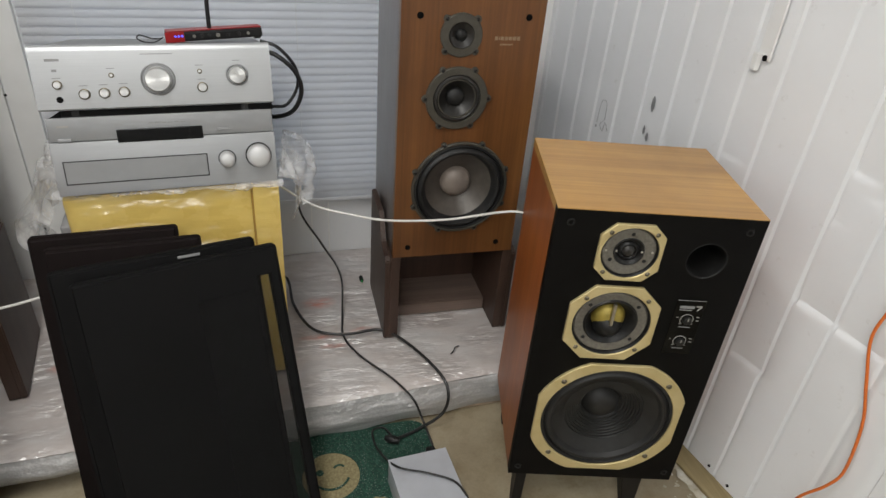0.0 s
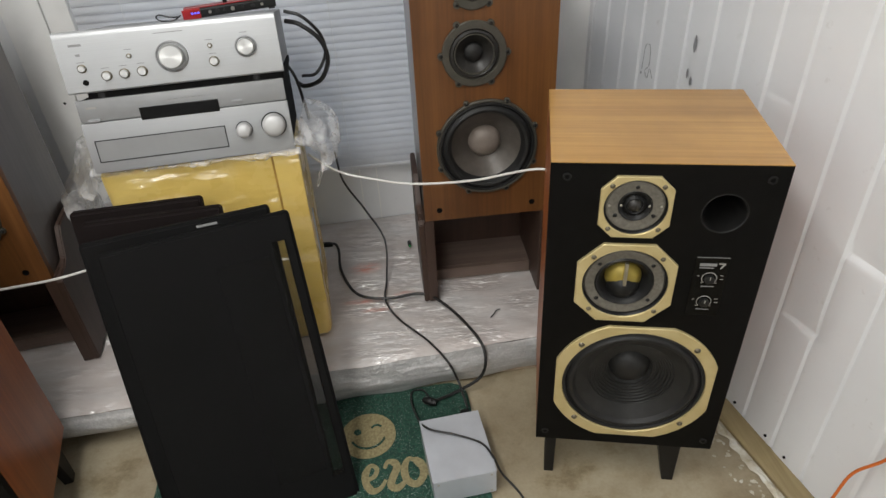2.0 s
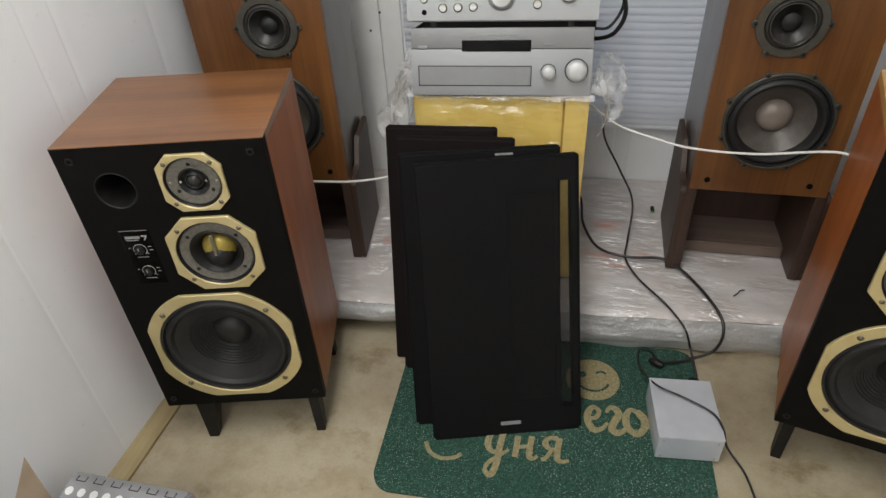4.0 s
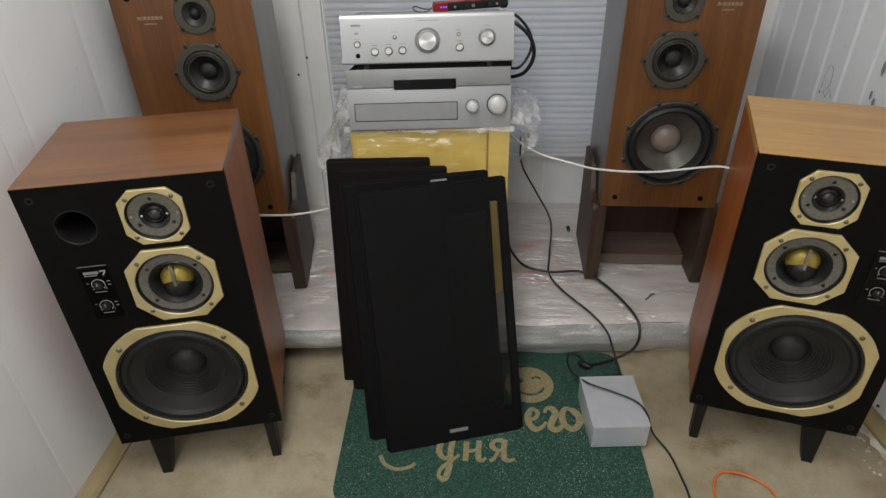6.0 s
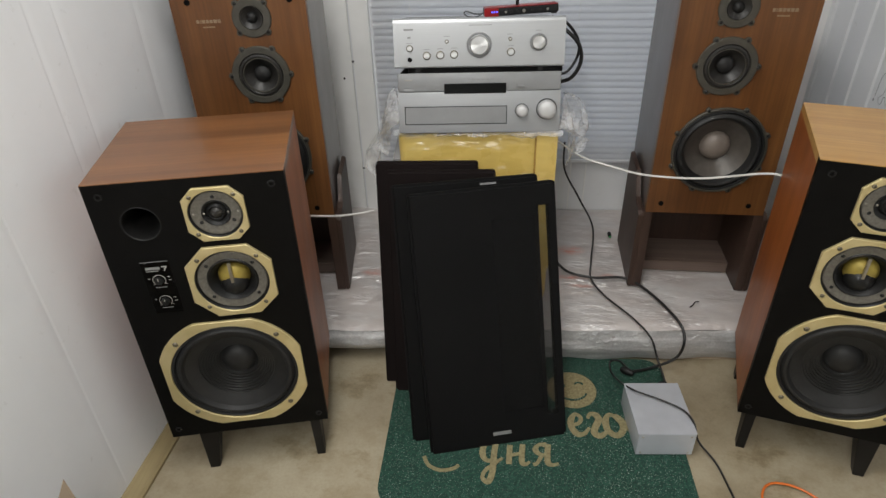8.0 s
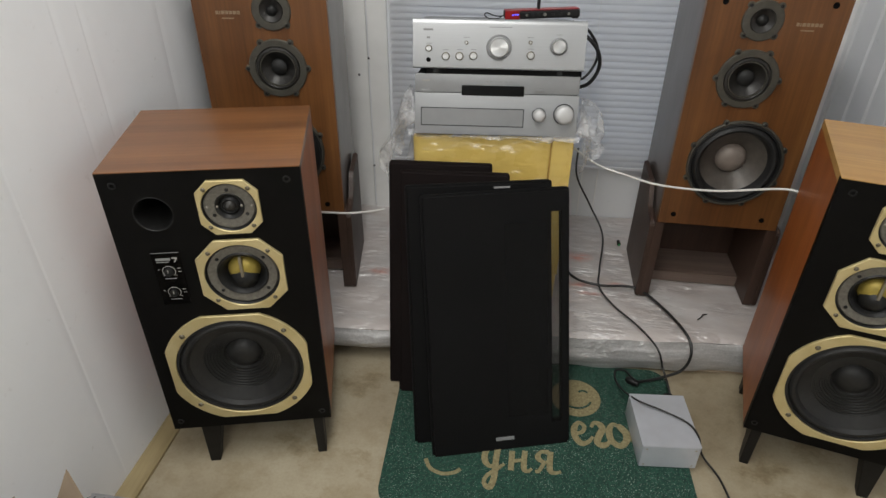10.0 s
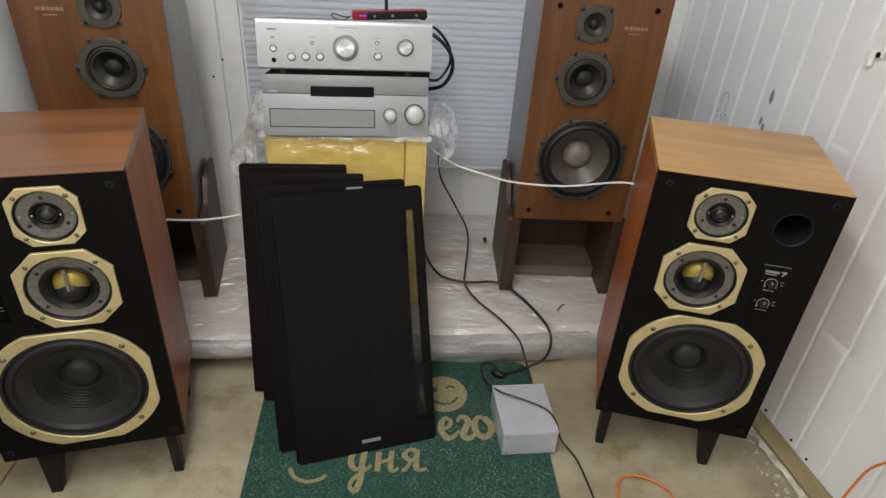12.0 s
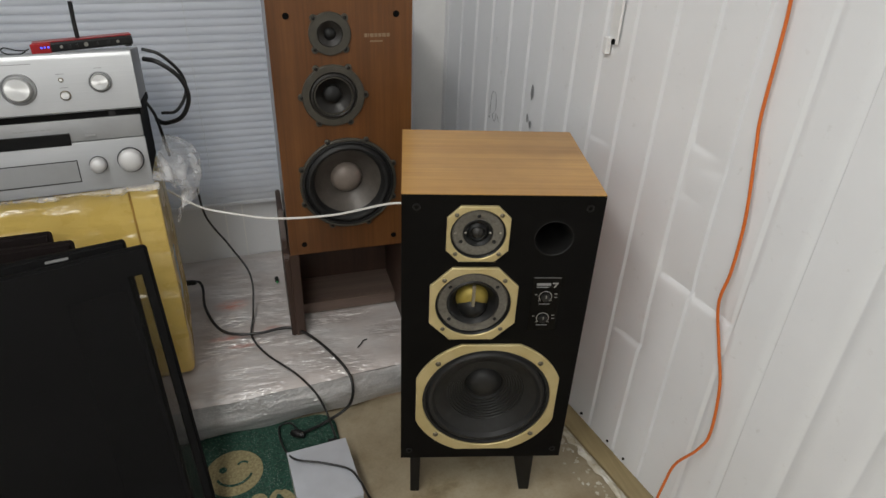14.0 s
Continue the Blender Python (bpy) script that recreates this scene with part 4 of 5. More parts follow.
cartons = thing("wrapped_cartons", pose(0, 0, 0), "low row of cartons wrapped in clear stretch and bubble film", "wrapped cartons")
part("top_film", sheet(260, 110, pallet_top), FILM, cartons, "clear stretch film over pinkish-grey cartons", True)


def pallet_face(u, v):
    x = -0.70 + u * 1.78
    low = 0.05 if x < 0.0 else 0.012
    z = TOPZ - 0.016 - v * (TOPZ - 0.016 - low)
    bulge = 0.014 * math.sin(math.pi * v) + 0.005 * noise.noise(Vector((x * 10, z * 24, 6))) + 0.0012 * crease(x * 5, z * 30)
    return (x, pallet_front(x) - bulge - 0.004 * v, z + 0.004 * noise.noise(Vector((x * 8, v, 2))) * v)


part("front_film", sheet(300, 22, pallet_face), BUBBLE_EDGE, cartons, "crumpled bubble wrap front edge", True)
part("carton_core", boxed(-0.69, 1.07, 1.29, BACK_Y - 0.006, 0.055, TOPZ - 0.022), CARTON_GREY, cartons)
for x0, x1 in ((-0.33, -0.27), (-0.2, 0.05), (0.1, 0.4), (0.5, 1.0)):
    part("pallet_block", boxed(x0, x1, 1.27, 1.36, 0.0, 0.054, bevel=0.002), CARTON, cartons, "pale wooden pallet block")
part("pallet_board", boxed(-0.69, 1.07, 1.30, 1.8, 0.045, 0.0548), CARTON, cartons)
tagged(link_mesh("film_tag", tube([(0.715, 1.35, TOPZ + 0.003), (0.727, 1.36, TOPZ + 0.006), (0.735, 1.374, TOPZ + 0.004), (0.748, 1.378, TOPZ + 0.004)], 0.0016, 6), HOLE), "small black twig-like scrap on the film", "scrap")
tip = thing("cable_tip", pose(0.533, 1.75, TOPZ + 0.004), "small black plug with a green tip on the film", "plug")
part("body", lathe(bmesh.new(), [(0, -0.012), (0.006, -0.011), (0.0065, 0.008), (0.004, 0.012), (0, 0.012)], 0, 0.004, 14), BLACK_PLASTIC, tip)
part("tip", lathe(bmesh.new(), [(0, -0.02), (0.003, -0.019), (0.003, -0.0122), (0, -0.0122)], 0, 0.004, 12), GREEN_TIP, tip)

# ---- yellow carton and the electronics on it ----
AX = 0.079
carton = thing("yellow_carton", pose(AX, 1.362, TOPZ, 0, 0, 3), "tall yellow tape-wrapped carton standing on the wrapped cartons", "carton")


def carton_skin():
    bm = boxed(-0.214, 0.206, 0.0, 0.36, 0.0, 0.556, bevel=0.022, segs=4)
    bmesh.ops.subdivide_edges(bm, edges=[e for e in bm.edges if e.calc_length() > 0.2], cuts=6, use_grid_fill=True)
    for v in bm.verts:
        k = 0.004 * noise.noise(v.co * 9)
        v.co += Vector((k, k, -0.21 * v.co.y if v.co.z > 0.5 else 0.0))
    return bm


part("carton_body", carton_skin(), CARTON_YELLOW, carton, "glossy yellow tape", True)
part("tape_fold", boxed(0.150, 0.2065, -0.0035, -0.0005, 0.12, 0.552, bevel=0.001), CARTON_YELLOW, carton)
part("tape_edge", boxed(0.1465, 0.1515, -0.0042, -0.0006, 0.12, 0.545, bevel=0.0008), plain("brown_tape_edge", (0.34, 0.2, 0.045), 0.4, 0, 0.4, 18, 0.2), carton, "brownish lapped tape edge")
part("shipping_label", boxed(0.2068, 0.2085, 0.06, 0.12, 0.2, 0.33), plain("pale_blue_label", (0.35, 0.42, 0.5), 0.35, 0, 0.3, 60, 0.05), carton, "pale blue shipping label")
part("side_carton", boxed(-0.236, -0.2145, 0.03, 0.34, 0.0, 0.47, bevel=0.004), CARTON_GREY, carton, "grey film-wrapped carton side")

# bubble wrap hanging out between receiver and carton
wrap = thing("bubble_wrap", pose(0, 0, 0), "loose clear bubble wrap hanging over the yellow carton", "bubble wrap")
ZT = TOPZ + 0.5575


def hang(x0, x1, drop, seed, y0=1.36, depth=0.22, out=0.05):
    def f(u, v):
        x = x0 + (x1 - x0) * u
        fold = noise.noise(Vector((u * 3.1 + seed, v * 2.0, seed)))
        fine = noise.noise(Vector((u * 9 + seed, v * 7, 2 * seed)))
        cut = 0.65 + 0.55 * noise.noise(Vector((u * 2.4, seed, 7.0)))
        side = out * (math.sin(v * 2.4) + 0.4 * fold)
        y = y0 + depth * u - 0.012 * fine + 0.03 * fold
        return (x0 + (x1 - x0) * (0.3 * u) + (1 if x1 > x0 else -1) * (side + 0.006 * fine), y, ZT + 0.055 * (1 - v) * (0.6 + fold) - v * drop * cut)

    return sheet(36, 36, f)


part("wrap_flap", hang(0.286, 0.35, 0.13, 1.3, 1.34, 0.2, 0.066), BUBBLE, wrap, smooth=True)
part("wrap_flap", hang(0.29, 0.345, 0.14, 4.1, 1.37, 0.14, 0.035), BUBBLE, wrap, smooth=True)
part("wrap_flap", hang(-0.138, -0.2, 0.27, 2.7, 1.34, 0.2, 0.075), BUBBLE, wrap, smooth=True)
part("wrap_flap", hang(-0.14, -0.19, 0.10, 6.2, 1.35, 0.22, 0.045), BUBBLE, wrap, smooth=True)
part("wrap_fringe", sheet(90, 8, lambda u, v: (-0.145 + 0.44 * u, 1.352 - 0.012 * math.sin(v * 2.5) - 0.005 * noise.noise(Vector((u * 22, v * 3, 1))), ZT + 0.008 - v * (0.014 + 0.011 * noise.noise(Vector((u * 7, 0, 3))) + 0.005 * noise.noise(Vector((u * 25, 0, 5)))))), BUBBLE, wrap, "ragged front fringe of the film", True)

# AV receiver
RZ = ZT + 0.004
SAG = Matrix.Translation((AX, 1.338, 0.69)) @ pose(0, 0, 0, -12, 0, 3) @ Matrix.Translation((0, 0, -0.69))
rcv = thing("av_receiver", SAG, "silver AV receiver with black display resting on bubble wrap", "receiver")
hw = 0.2065
# black case, taken darker still for the shade under the amplifier
part("case", boxed(-hw + 0.004, hw - 0.004, 0.012, 0.34, RZ + 0.012, 0.842, bevel=0.002), HOLE, rcv, "matt black steel case")
part("lower_fascia", boxed(-hw, hw, 0.0, 0.0118, RZ + 0.003, 0.7985, bevel=0.003), SILVER, rcv, "brushed silver lower fascia", True)
part("upper_fascia", boxed(-hw + 0.001, hw - 0.001, 0.003, 0.0118, 0.7995, 0.8445, bevel=0.003), SILVER_DULL, rcv, "satin grey upper band", True)
part("display", boxed(-0.088, 0.068, -0.0012, 0.0028, 0.7935, 0.8185, bevel=0.001), GLASS_BLACK, rcv, "black display window")
bm = plate([(-0.19, 0.7165), (0.071, 0.7165), (0.071, 0.7625), (-0.19, 0.7625)], [(-0.188, 0.069, 0.7185, 0.7605)], -0.0008, 0.0)
part("door_seam", bm, CASE_DARK, rcv)
part("flap_door", boxed(-0.1878, 0.0688, -0.0012, -0.0001, 0.7187, 0.7603, bevel=0.0004), SILVER_DULL, rcv)
for kx, kz, r in ((0.1085, 0.7495, 0.0155), (0.171, 0.7525, 0.0235)):
    k = part("knob", lathe(bmesh.new(), [(0, -0.026), (r * 0.4, -0.0255), (r * 0.7, -0.024), (r * 0.88, -0.0215), (r * 0.97, -0.018), (r, -0.013), (r, -0.0005)], kx, kz, 40), KNOB_WHITE, rcv, "pale satin volume knob", True)
    part("knob_ring", lathe(bmesh.new(), [(r * 1.12, -0.0002), (r * 1.12, -0.0016), (r * 1.02, -0.0016), (r * 1.02, 0.0)], kx, kz, 40), CASE_DARK, k)
part("power_button", boxed(-0.19, -0.166, -0.002, 0.0028, 0.7995, 0.8065, bevel=0.0015), SILVER_DULL, rcv)
part("button", boxed(0.0955, 0.1165, -0.001, 0.0028, 0.8075, 0.8125, bevel=0.001), SILVER_DULL, rcv)
part("badge", boxed(-0.188, -0.168, 0.0022, 0.003, 0.826, 0.830), PRINT, rcv)
for k in range(6):
    part("badge", boxed(-0.03 + 0.012 * k, -0.022 + 0.012 * k, 0.0024, 0.003, 0.8275, 0.829), PRINT_GREY, rcv)
for x in (-0.16, 0.16):
    for y in (0.03, 0.3):
        part("foot", boxed(x - 0.02, x + 0.02, y, y + 0.03, RZ - 0.003, RZ + 0.0118, bevel=0.003), BLACK_PLASTIC, rcv)

# integrated amplifier
amp = thing("amplifier", SAG @ Matrix.Diagonal((1.022, 1, 1, 1)) @ Matrix.Translation((0, 0, -0.0045)), "silver integrated amplifier with round knobs on top of the receiver", "amplifier")
AZ0, AZ1 = 0.862, 0.979
part("case", boxed(-hw + 0.006, hw - 0.006, 0.016, 0.38, AZ0 + 0.002, AZ1 - 0.004, bevel=0.002), SILVER_DULL, amp, "silver-grey sheet metal case")
prof = [(0.016, AZ0), (0.004, AZ0), (0.0006, AZ0 + 0.003), (0.0, AZ0 + 0.012), (0.0, AZ1 - 0.012), (0.0006, AZ1 - 0.006), (0.003, AZ1 - 0.002), (0.006, AZ1), (0.016, AZ1)]
bm = bmesh.new()
a = [bm.verts.new((-hw, y, z)) for y, z in prof]
b = [bm.verts.new((hw, y, z)) for y, z in prof]
bm.faces.new(a)
bm.faces.new(b[::-1])
for i in range(len(prof)):
    j = (i + 1) % len(prof)
    bm.faces.new((a[i], b[i], b[j], a[j]))
bmesh.ops.recalc_face_normals(bm, faces=bm.faces)
part("fascia", bm, SILVER_LIT, amp, "brushed silver fascia with a rounded top edge", True)


def amp_knob(x, z, r, ring, deep, name="knob"):
    k = part(name, lathe(bmesh.new(), [(0, -deep), (r * 0.88, -deep), (r * 0.97, -deep + r * 0.1), (r, -deep + r * 0.16), (r, 0.0)], 0, 0, 44), KNOB, amp, "turned metal " + name, True)
    k.location = (x, 0, z)
    if ring:
        # small knobs: darker bezel colour carries the shadow at their sides
        part("bezel", lathe(bmesh.new(), [(ring, 0.0), (ring, -0.0026), (ring - 0.0016, -0.0034), (ring - 0.0026, -0.0026), (ring - 0.003, -0.0006), (r + 0.0004, -0.0006)], 0, 0, 44), SILVER_DULL if r > 0.012 else BRONZE, k, smooth=True)


amp_knob(0.0, 0.915, 0.0235, 0.0305, 0.016)
amp_knob(0.142, 0.9195, 0.0165, 0.0212, 0.013)
for x, z in ((-0.127, 0.8915), (-0.094, 0.8925), (-0.0605, 0.8935), (0.0765, 0.8975)):
    amp_knob(x, z, 0.0078, 0.0098, 0.007)
amp_knob(-0.168, 0.9095, 0.0062, 0.0082, 0.006, "power_button")
for x, z in ((-0.078, 0.9245), (0.0745, 0.928)):
    amp_knob(x, z, 0.0034, 0.0046, 0.003, "button")
part("headphone_jack", lathe(bmesh.new(), [(0.0058, 0.0), (0.0055, -0.0012), (0.0044, -0.0012), (0.0042, -0.0004), (0, -0.0003)], -0.1685, 0.8825, 18), HOLE, amp)
part("badge", boxed(-0.181, -0.158, -0.0006, 0.0004, 0.951, 0.9555), PRINT_GREY, amp)
part("badge", boxed(-0.173, -0.165, -0.0006, 0.0004, 0.9325, 0.937), PRINT_GREY, amp)
part("badge", boxed(-0.025, 0.03, -0.0002, 0.0009, 0.9605, 0.962), PRINT_GREY, amp)
for x, z in ((-0.078, 0.936), (0.0745, 0.9385), (-0.127, 0.906), (-0.094, 0.907), (-0.0605, 0.908), (0.0765, 0.912), (-0.168, 0.9205), (0.142, 0.946)):
    part("badge", boxed(x - 0.007, x + 0.007, -0.0005, 0.0005, z, z + 0.0013), PRINT_GREY, amp)
for x in (-0.15, 0.15):
    for y in (0.03, 0.33):
        part("foot", disc(bmesh.new(), 0.022, 0, 0.0168, 0, 0, 24, 0.002), BLACK_PLASTIC, amp).matrix_local = pose(x, y, AZ0 + 0.0018, -90)
# near-black slab that fills the gap with the shade below the amplifier
part("gap_shade", boxed(-hw + 0.032, hw - 0.003, 0.009, 0.36, AZ0 - 0.0145, AZ0 + 0.0015), HOLE, amp, "black slab standing in for the shade under the amplifier")

# red network player on the amplifier
dac = thing("red_streamer", pose(AX + 0.106, 1.53, 0.9395, -6, -1.5, 10) @ Matrix.Scale(1.08, 4), "small red and black streamer box with blue lights on the amplifier", "streamer")
part("body", boxed(-0.090, 0.090, 0.0, 0.042, 0.003, 0.0215, bevel=0.004), BLACK_PLASTIC, dac)
part("top_cover", boxed(-0.089, 0.089, 0.002, 0.04, 0.0216, 0.0232, bevel=0.0006), RED, dac, "thin dark red top cover")
part("end_cap", boxed(-0.0925, -0.058, -0.0025, 0.0, 0.003, 0.0218, bevel=0.001), RED, dac, "red front plate")
for k in range(3):
    part("indicator", disc(bmesh.new(), 0.002, -0.0036, -0.0026, -0.074 + 0.006 * k, 0.014, 10), LED_BLUE, dac, "lit blue indicator")
for k, x in enumerate((-0.04, -0.026, -0.012, 0.004, 0.024, 0.044, 0.062)):
    part("socket", disc(bmesh.new(), 0.004 if k % 2 else 0.003, -0.002, 0.0, x, 0.012, 14, 0.0005), STEEL if k % 3 == 0 else CASE_DARK, dac)
part("antenna", tube([(-0.008, 0.02, 0.0225), (-0.007, 0.02, 0.05), (-0.004, 0.02, 0.092)], 0.0042, 10), BLACK_PLASTIC, dac, "black rod antenna", True)
for x in (-0.08, 0.08):
    for y in (0.01, 0.034):
        part("foot", boxed(x - 0.006, x + 0.006, y - 0.006, y + 0.006, 0.0, 0.0032), RUBBER, dac)
lead = thing("short_lead", pose(0.016, 0.137, -0.04), "thin black looped lead plugged into the red streamer", "cable")
part("wire", tube([(0.067, 1.376, 0.992), (0.05, 1.37, 0.9835), (0.03, 1.366, 0.985), (0.018, 1.368, 0.992), (0.024, 1.372, 0.997), (0.045, 1.374, 0.99), (0.064, 1.376, 0.989)], 0.0015, 6), CABLE_BLACK, lead)

# ---- loose loudspeaker grilles leaning against the carton ----
def grille(bottom, yaw, lean, w, hgt, t, cloth, slots, label, badge=False, close=(), top_badge=False):
    m = Matrix.Translation(bottom) @ pose(0, 0, 0, 0, 0, yaw) @ pose(0, 0, 0, -lean)
    g = thing("speaker_grille", m, label, "speaker grille", "loose grilles")
    hw = w / 2
    rim = []
    for cx, cz, a0 in ((hw - 0.008, hgt - 0.008, 0), (-hw + 0.008, hgt - 0.008, 90), (-hw + 0.008, 0.008, 180), (hw - 0.008, 0.008, 270)):
        rim += arc(cx, cz, 0.008, a0, a0 + 90, 4)
    bm = plate(rim, list(slots) + list(close), 0.0, t)
    bmesh.ops.bevel(bm, geom=[e for e in bm.edges if all(abs(v.co.y) < 1e-5 for v in e.verts) and len(e.link_faces) == 2 and max(max(abs(v.co.x) / hw, abs(v.co.z - hgt / 2) / (hgt / 2)) for v in e.verts) > 0.95 and e.calc_face_angle(0) > 1.0], offset=0.0065, segments=3, affect="EDGES")
    part("frame_board", bm, cloth, g, smooth=True)
    for x0, x1, z0, z1 in slots:
        part("sheer_cloth", boxed(x0 - 0.002, x1 + 0.002, -0.0005, -0.0001, z0 - 0.002, z1 + 0.002), CLOTH_SHEER, g, "see-through black cloth")
    for x0, x1, z0, z1 in close:
        part("front_cloth", boxed(x0 - 0.002, x1 + 0.002, -0.0005, -0.0001, z0 - 0.002, z1 + 0.002), CLOTH_CLOSE, g, "thin black cloth")
    if badge:
        part("badge", boxed(-0.016, 0.032, -0.0022, 0.0003, 0.036, 0.045, bevel=0.0006), SILVER_DULL, g, "small silver badge")
    if top_badge:
        part("badge", boxed(0.035, 0.075, -0.0022, 0.0003, hgt - 0.0155, hgt - 0.0105, bevel=0.0006), PRINT_GREY, g, "small silver badge")
    for x in (-hw + 0.03, hw - 0.03):
        for z in (0.03, hgt - 0.03):
            part("peg", disc(bmesh.new(), 0.004, t, t + 0.009, x, z, 10), BLACK_PLASTIC, g)
    return g


grille((0.150, 0.908, 0.0), 14.0, 20.8, 0.362, 0.682, 0.02, CLOTH, [(0.134, 0.159, 0.075, 0.625)], "black cloth loudspeaker grille with silver badge leaning on the stack", True, [(0.02, 0.122, 0.1, 0.6)])
grille((0.099, 0.941, 0.0), 11.8, 20.5, 0.360, 0.684, 0.02, CLOTH, [], "black cloth loudspeaker grille leaning in the stack", False, [(0.03, 0.15, 0.06, 0.62)], True)
grille((-0.010, 1.091, 0.0), 2.0, 13.0, 0.278, 0.650, 0.02, CLOTH_BROWN, [], "narrower brown-black loudspeaker grille leaning in the stack")
grille((-0.049, 1.130, 0.0), 2.0, 13.0, 0.266, 0.655, 0.02, CLOTH_BROWN, [], "narrow brown-black loudspeaker grille leaning on the yellow carton")

# ---- door mat ----
mat_thing = thing("door_mat", pose(0.235, 0.985, 0), "green rubber-crumb door mat with tan lettering and a winking face", "door mat")
MX, MY, MR = 0.385, 0.265, 0.05
pts = []
for cx, cz, a0 in ((MX - MR, MY - MR, 0), (-MX + MR, MY - MR, 90), (-MX + MR, -MY + MR, 180), (MX - MR, -MY + MR, 270)):
    pts += arc(cx, cz, MR, a0, a0 + 90, 10)
bm = plate(pts, [], 0.0, 0.008)
bmesh.ops.transform(bm, matrix=Matrix.Rotation(radians(90), 4, "X"), verts=bm.verts)
for v in bm.verts:
    v.co.z = 0.0005 if v.co.z < 0.004 else 0.0085
part("pad", bm, MAT_GREEN, mat_thing)


def brush(strokes, x, y, k, turn=3.0):
    """One brush-script letter from strokes of (x, y, half width)."""
    bm = bmesh.new()
    for st in strokes:
        line = glide([(px, py, pw) for px, py, pw in st], 6)
        last = None
        for n, c in enumerate(line):
            d = line[min(n + 1, len(line) - 1)] - line[max(n - 1, 0)]
            d = Vector((d.x, d.y)).normalized()
            w = max(0.01, c.z)
            lift = 0.0012 + 0.0004 * strokes.index(st) + 0.0006 * n / len(line)
            row = [bm.verts.new((k * (c.x - d.y * w), k * (c.y + d.x * w), zz)) for zz in (0.0, lift)] + [bm.verts.new((k * (c.x + d.y * w), k * (c.y - d.x * w), zz)) for zz in (lift, 0.0)]
            if last:
                for a in range(3):
                    bm.faces.new((last[a], row[a], row[a + 1], last[a + 1]))
            last = row
    ob = part("lettering", bm, MAT_TAN, mat_thing, "raised tan brush-script letter")
    ob.matrix_local = pose(x - 0.235, y - 0.985, 0.0084, 0, 0, turn)


W1, W2 = 0.07, 0.11
LETTER_E = [[(0.05, 0.45, W1), (0.35, 0.55, W1), (0.45, 0.8, W1), (0.28, 0.95, W1), (0.1, 0.7, W2), (0.08, 0.35, W2), (0.25, 0.06, W2), (0.5, 0.12, W1), (0.68, 0.35, 0.05)]]
LETTER_G = [[(0.0, 0.75, 0.05), (0.12, 0.95, W1), (0.3, 0.9, W2), (0.36, 0.7, W2), (0.2, 0.4, W2), (0.12, 0.15, W2), (0.28, 0.03, W2), (0.48, 0.15, W1), (0.6, 0.35, 0.05)]]
LETTER_O = [[(0.45, 0.85, W1), (0.25, 0.95, W1), (0.08, 0.65, W2), (0.1, 0.25, W2), (0.35, 0.04, W2), (0.6, 0.3, W2), (0.6, 0.7, W2), (0.42, 0.9, W1), (0.55, 0.6, 0.05), (0.85, 0.55, 0.05)]]
LETTER_D = [[(0.55, 0.85, W1), (0.3, 0.95, W1), (0.1, 0.65, W2), (0.12, 0.3, W2), (0.32, 0.12, W1), (0.52, 0.35, W1)], [(0.6, 0.98, W2), (0.5, 0.4, W2), (0.42, -0.3, W2), (0.25, -0.75, W2), (0.05, -0.6, W1), (0.15, -0.3, W1), (0.5, 0.0, W1), (0.8, 0.25, 0.05)]]
LETTER_N = [[(0.15, 0.95, W2), (0.1, 0.5, W2), (0.05, 0.03, W2)], [(0.08, 0.45, W1), (0.35, 0.5, W1), (0.6, 0.55, W1)], [(0.65, 0.97, W2), (0.58, 0.5, W2), (0.56, 0.12, W2), (0.7, 0.03, W1), (0.85, 0.15, 0.05)]]
LETTER_YA = [[(0.0, 0.05, W1), (0.15, 0.1, W1), (0.4, 0.5, W1)], [(0.6, 0.95, W2), (0.3, 0.95, W1), (0.15, 0.7, W2), (0.35, 0.48, W1), (0.6, 0.52, W1)], [(0.66, 0.97, W2), (0.58, 0.5, W2), (0.56, 0.12, W2), (0.72, 0.02, W1), (0.95, 0.08, 0.05)]]
for strokes, x, y, k in ((LETTER_E, 0.335, 0.948, 0.078), (LETTER_G, 0.388, 0.948, 0.082), (LETTER_O, 0.428, 0.95, 0.08), (LETTER_O, 0.485, 0.965, 0.052), (LETTER_D, 0.1, 0.846, 0.07), (LETTER_N, 0.168, 0.846, 0.066), (LETTER_YA, 0.232, 0.848, 0.068)):
    brush(strokes, x, y, k)
face = part("smiley_face", disc(bmesh.new(), 0.069, -0.0012, 0.0005, 0, 0, 40), MAT_TAN, mat_thing, "tan winking smiley face")
face.matrix_local = pose(0.352 - 0.235, 1.114 - 0.985, 0.0088, -90, 0, 0)
eye = part("eye", lathe(bmesh.new(), [(0.0, -0.002), (0.009, -0.0018), (0.01, -0.0008)], -0.026, 0.014, 16), MAT_GREEN, face)
part("wink", tube([(x, -0.0014, z) for x, z in arc(0.022, 0.014, 0.014, 30, 150, 8)], 0.0028, 5, 1), MAT_GREEN, face)
part("mouth", tube([(x, -0.0014, z) for x, z in arc(0.0, 0.004, 0.044, 205, 335, 12)], 0.0034, 5, 1), MAT_GREEN, face)
bm = tube([(-0.045, 0.862, 0.0088), (-0.03, 0.835, 0.0088), (0.0, 0.822, 0.0088), (0.03, 0.828, 0.0088), (0.045, 0.84, 0.0088)], 0.006, 6)
for v in bm.verts:
    v.co = Vector((v.co.x - 0.235, v.co.y - 0.985, min(v.co.z, 0.0098)))
part("swash", bm, MAT_TAN, mat_thing)

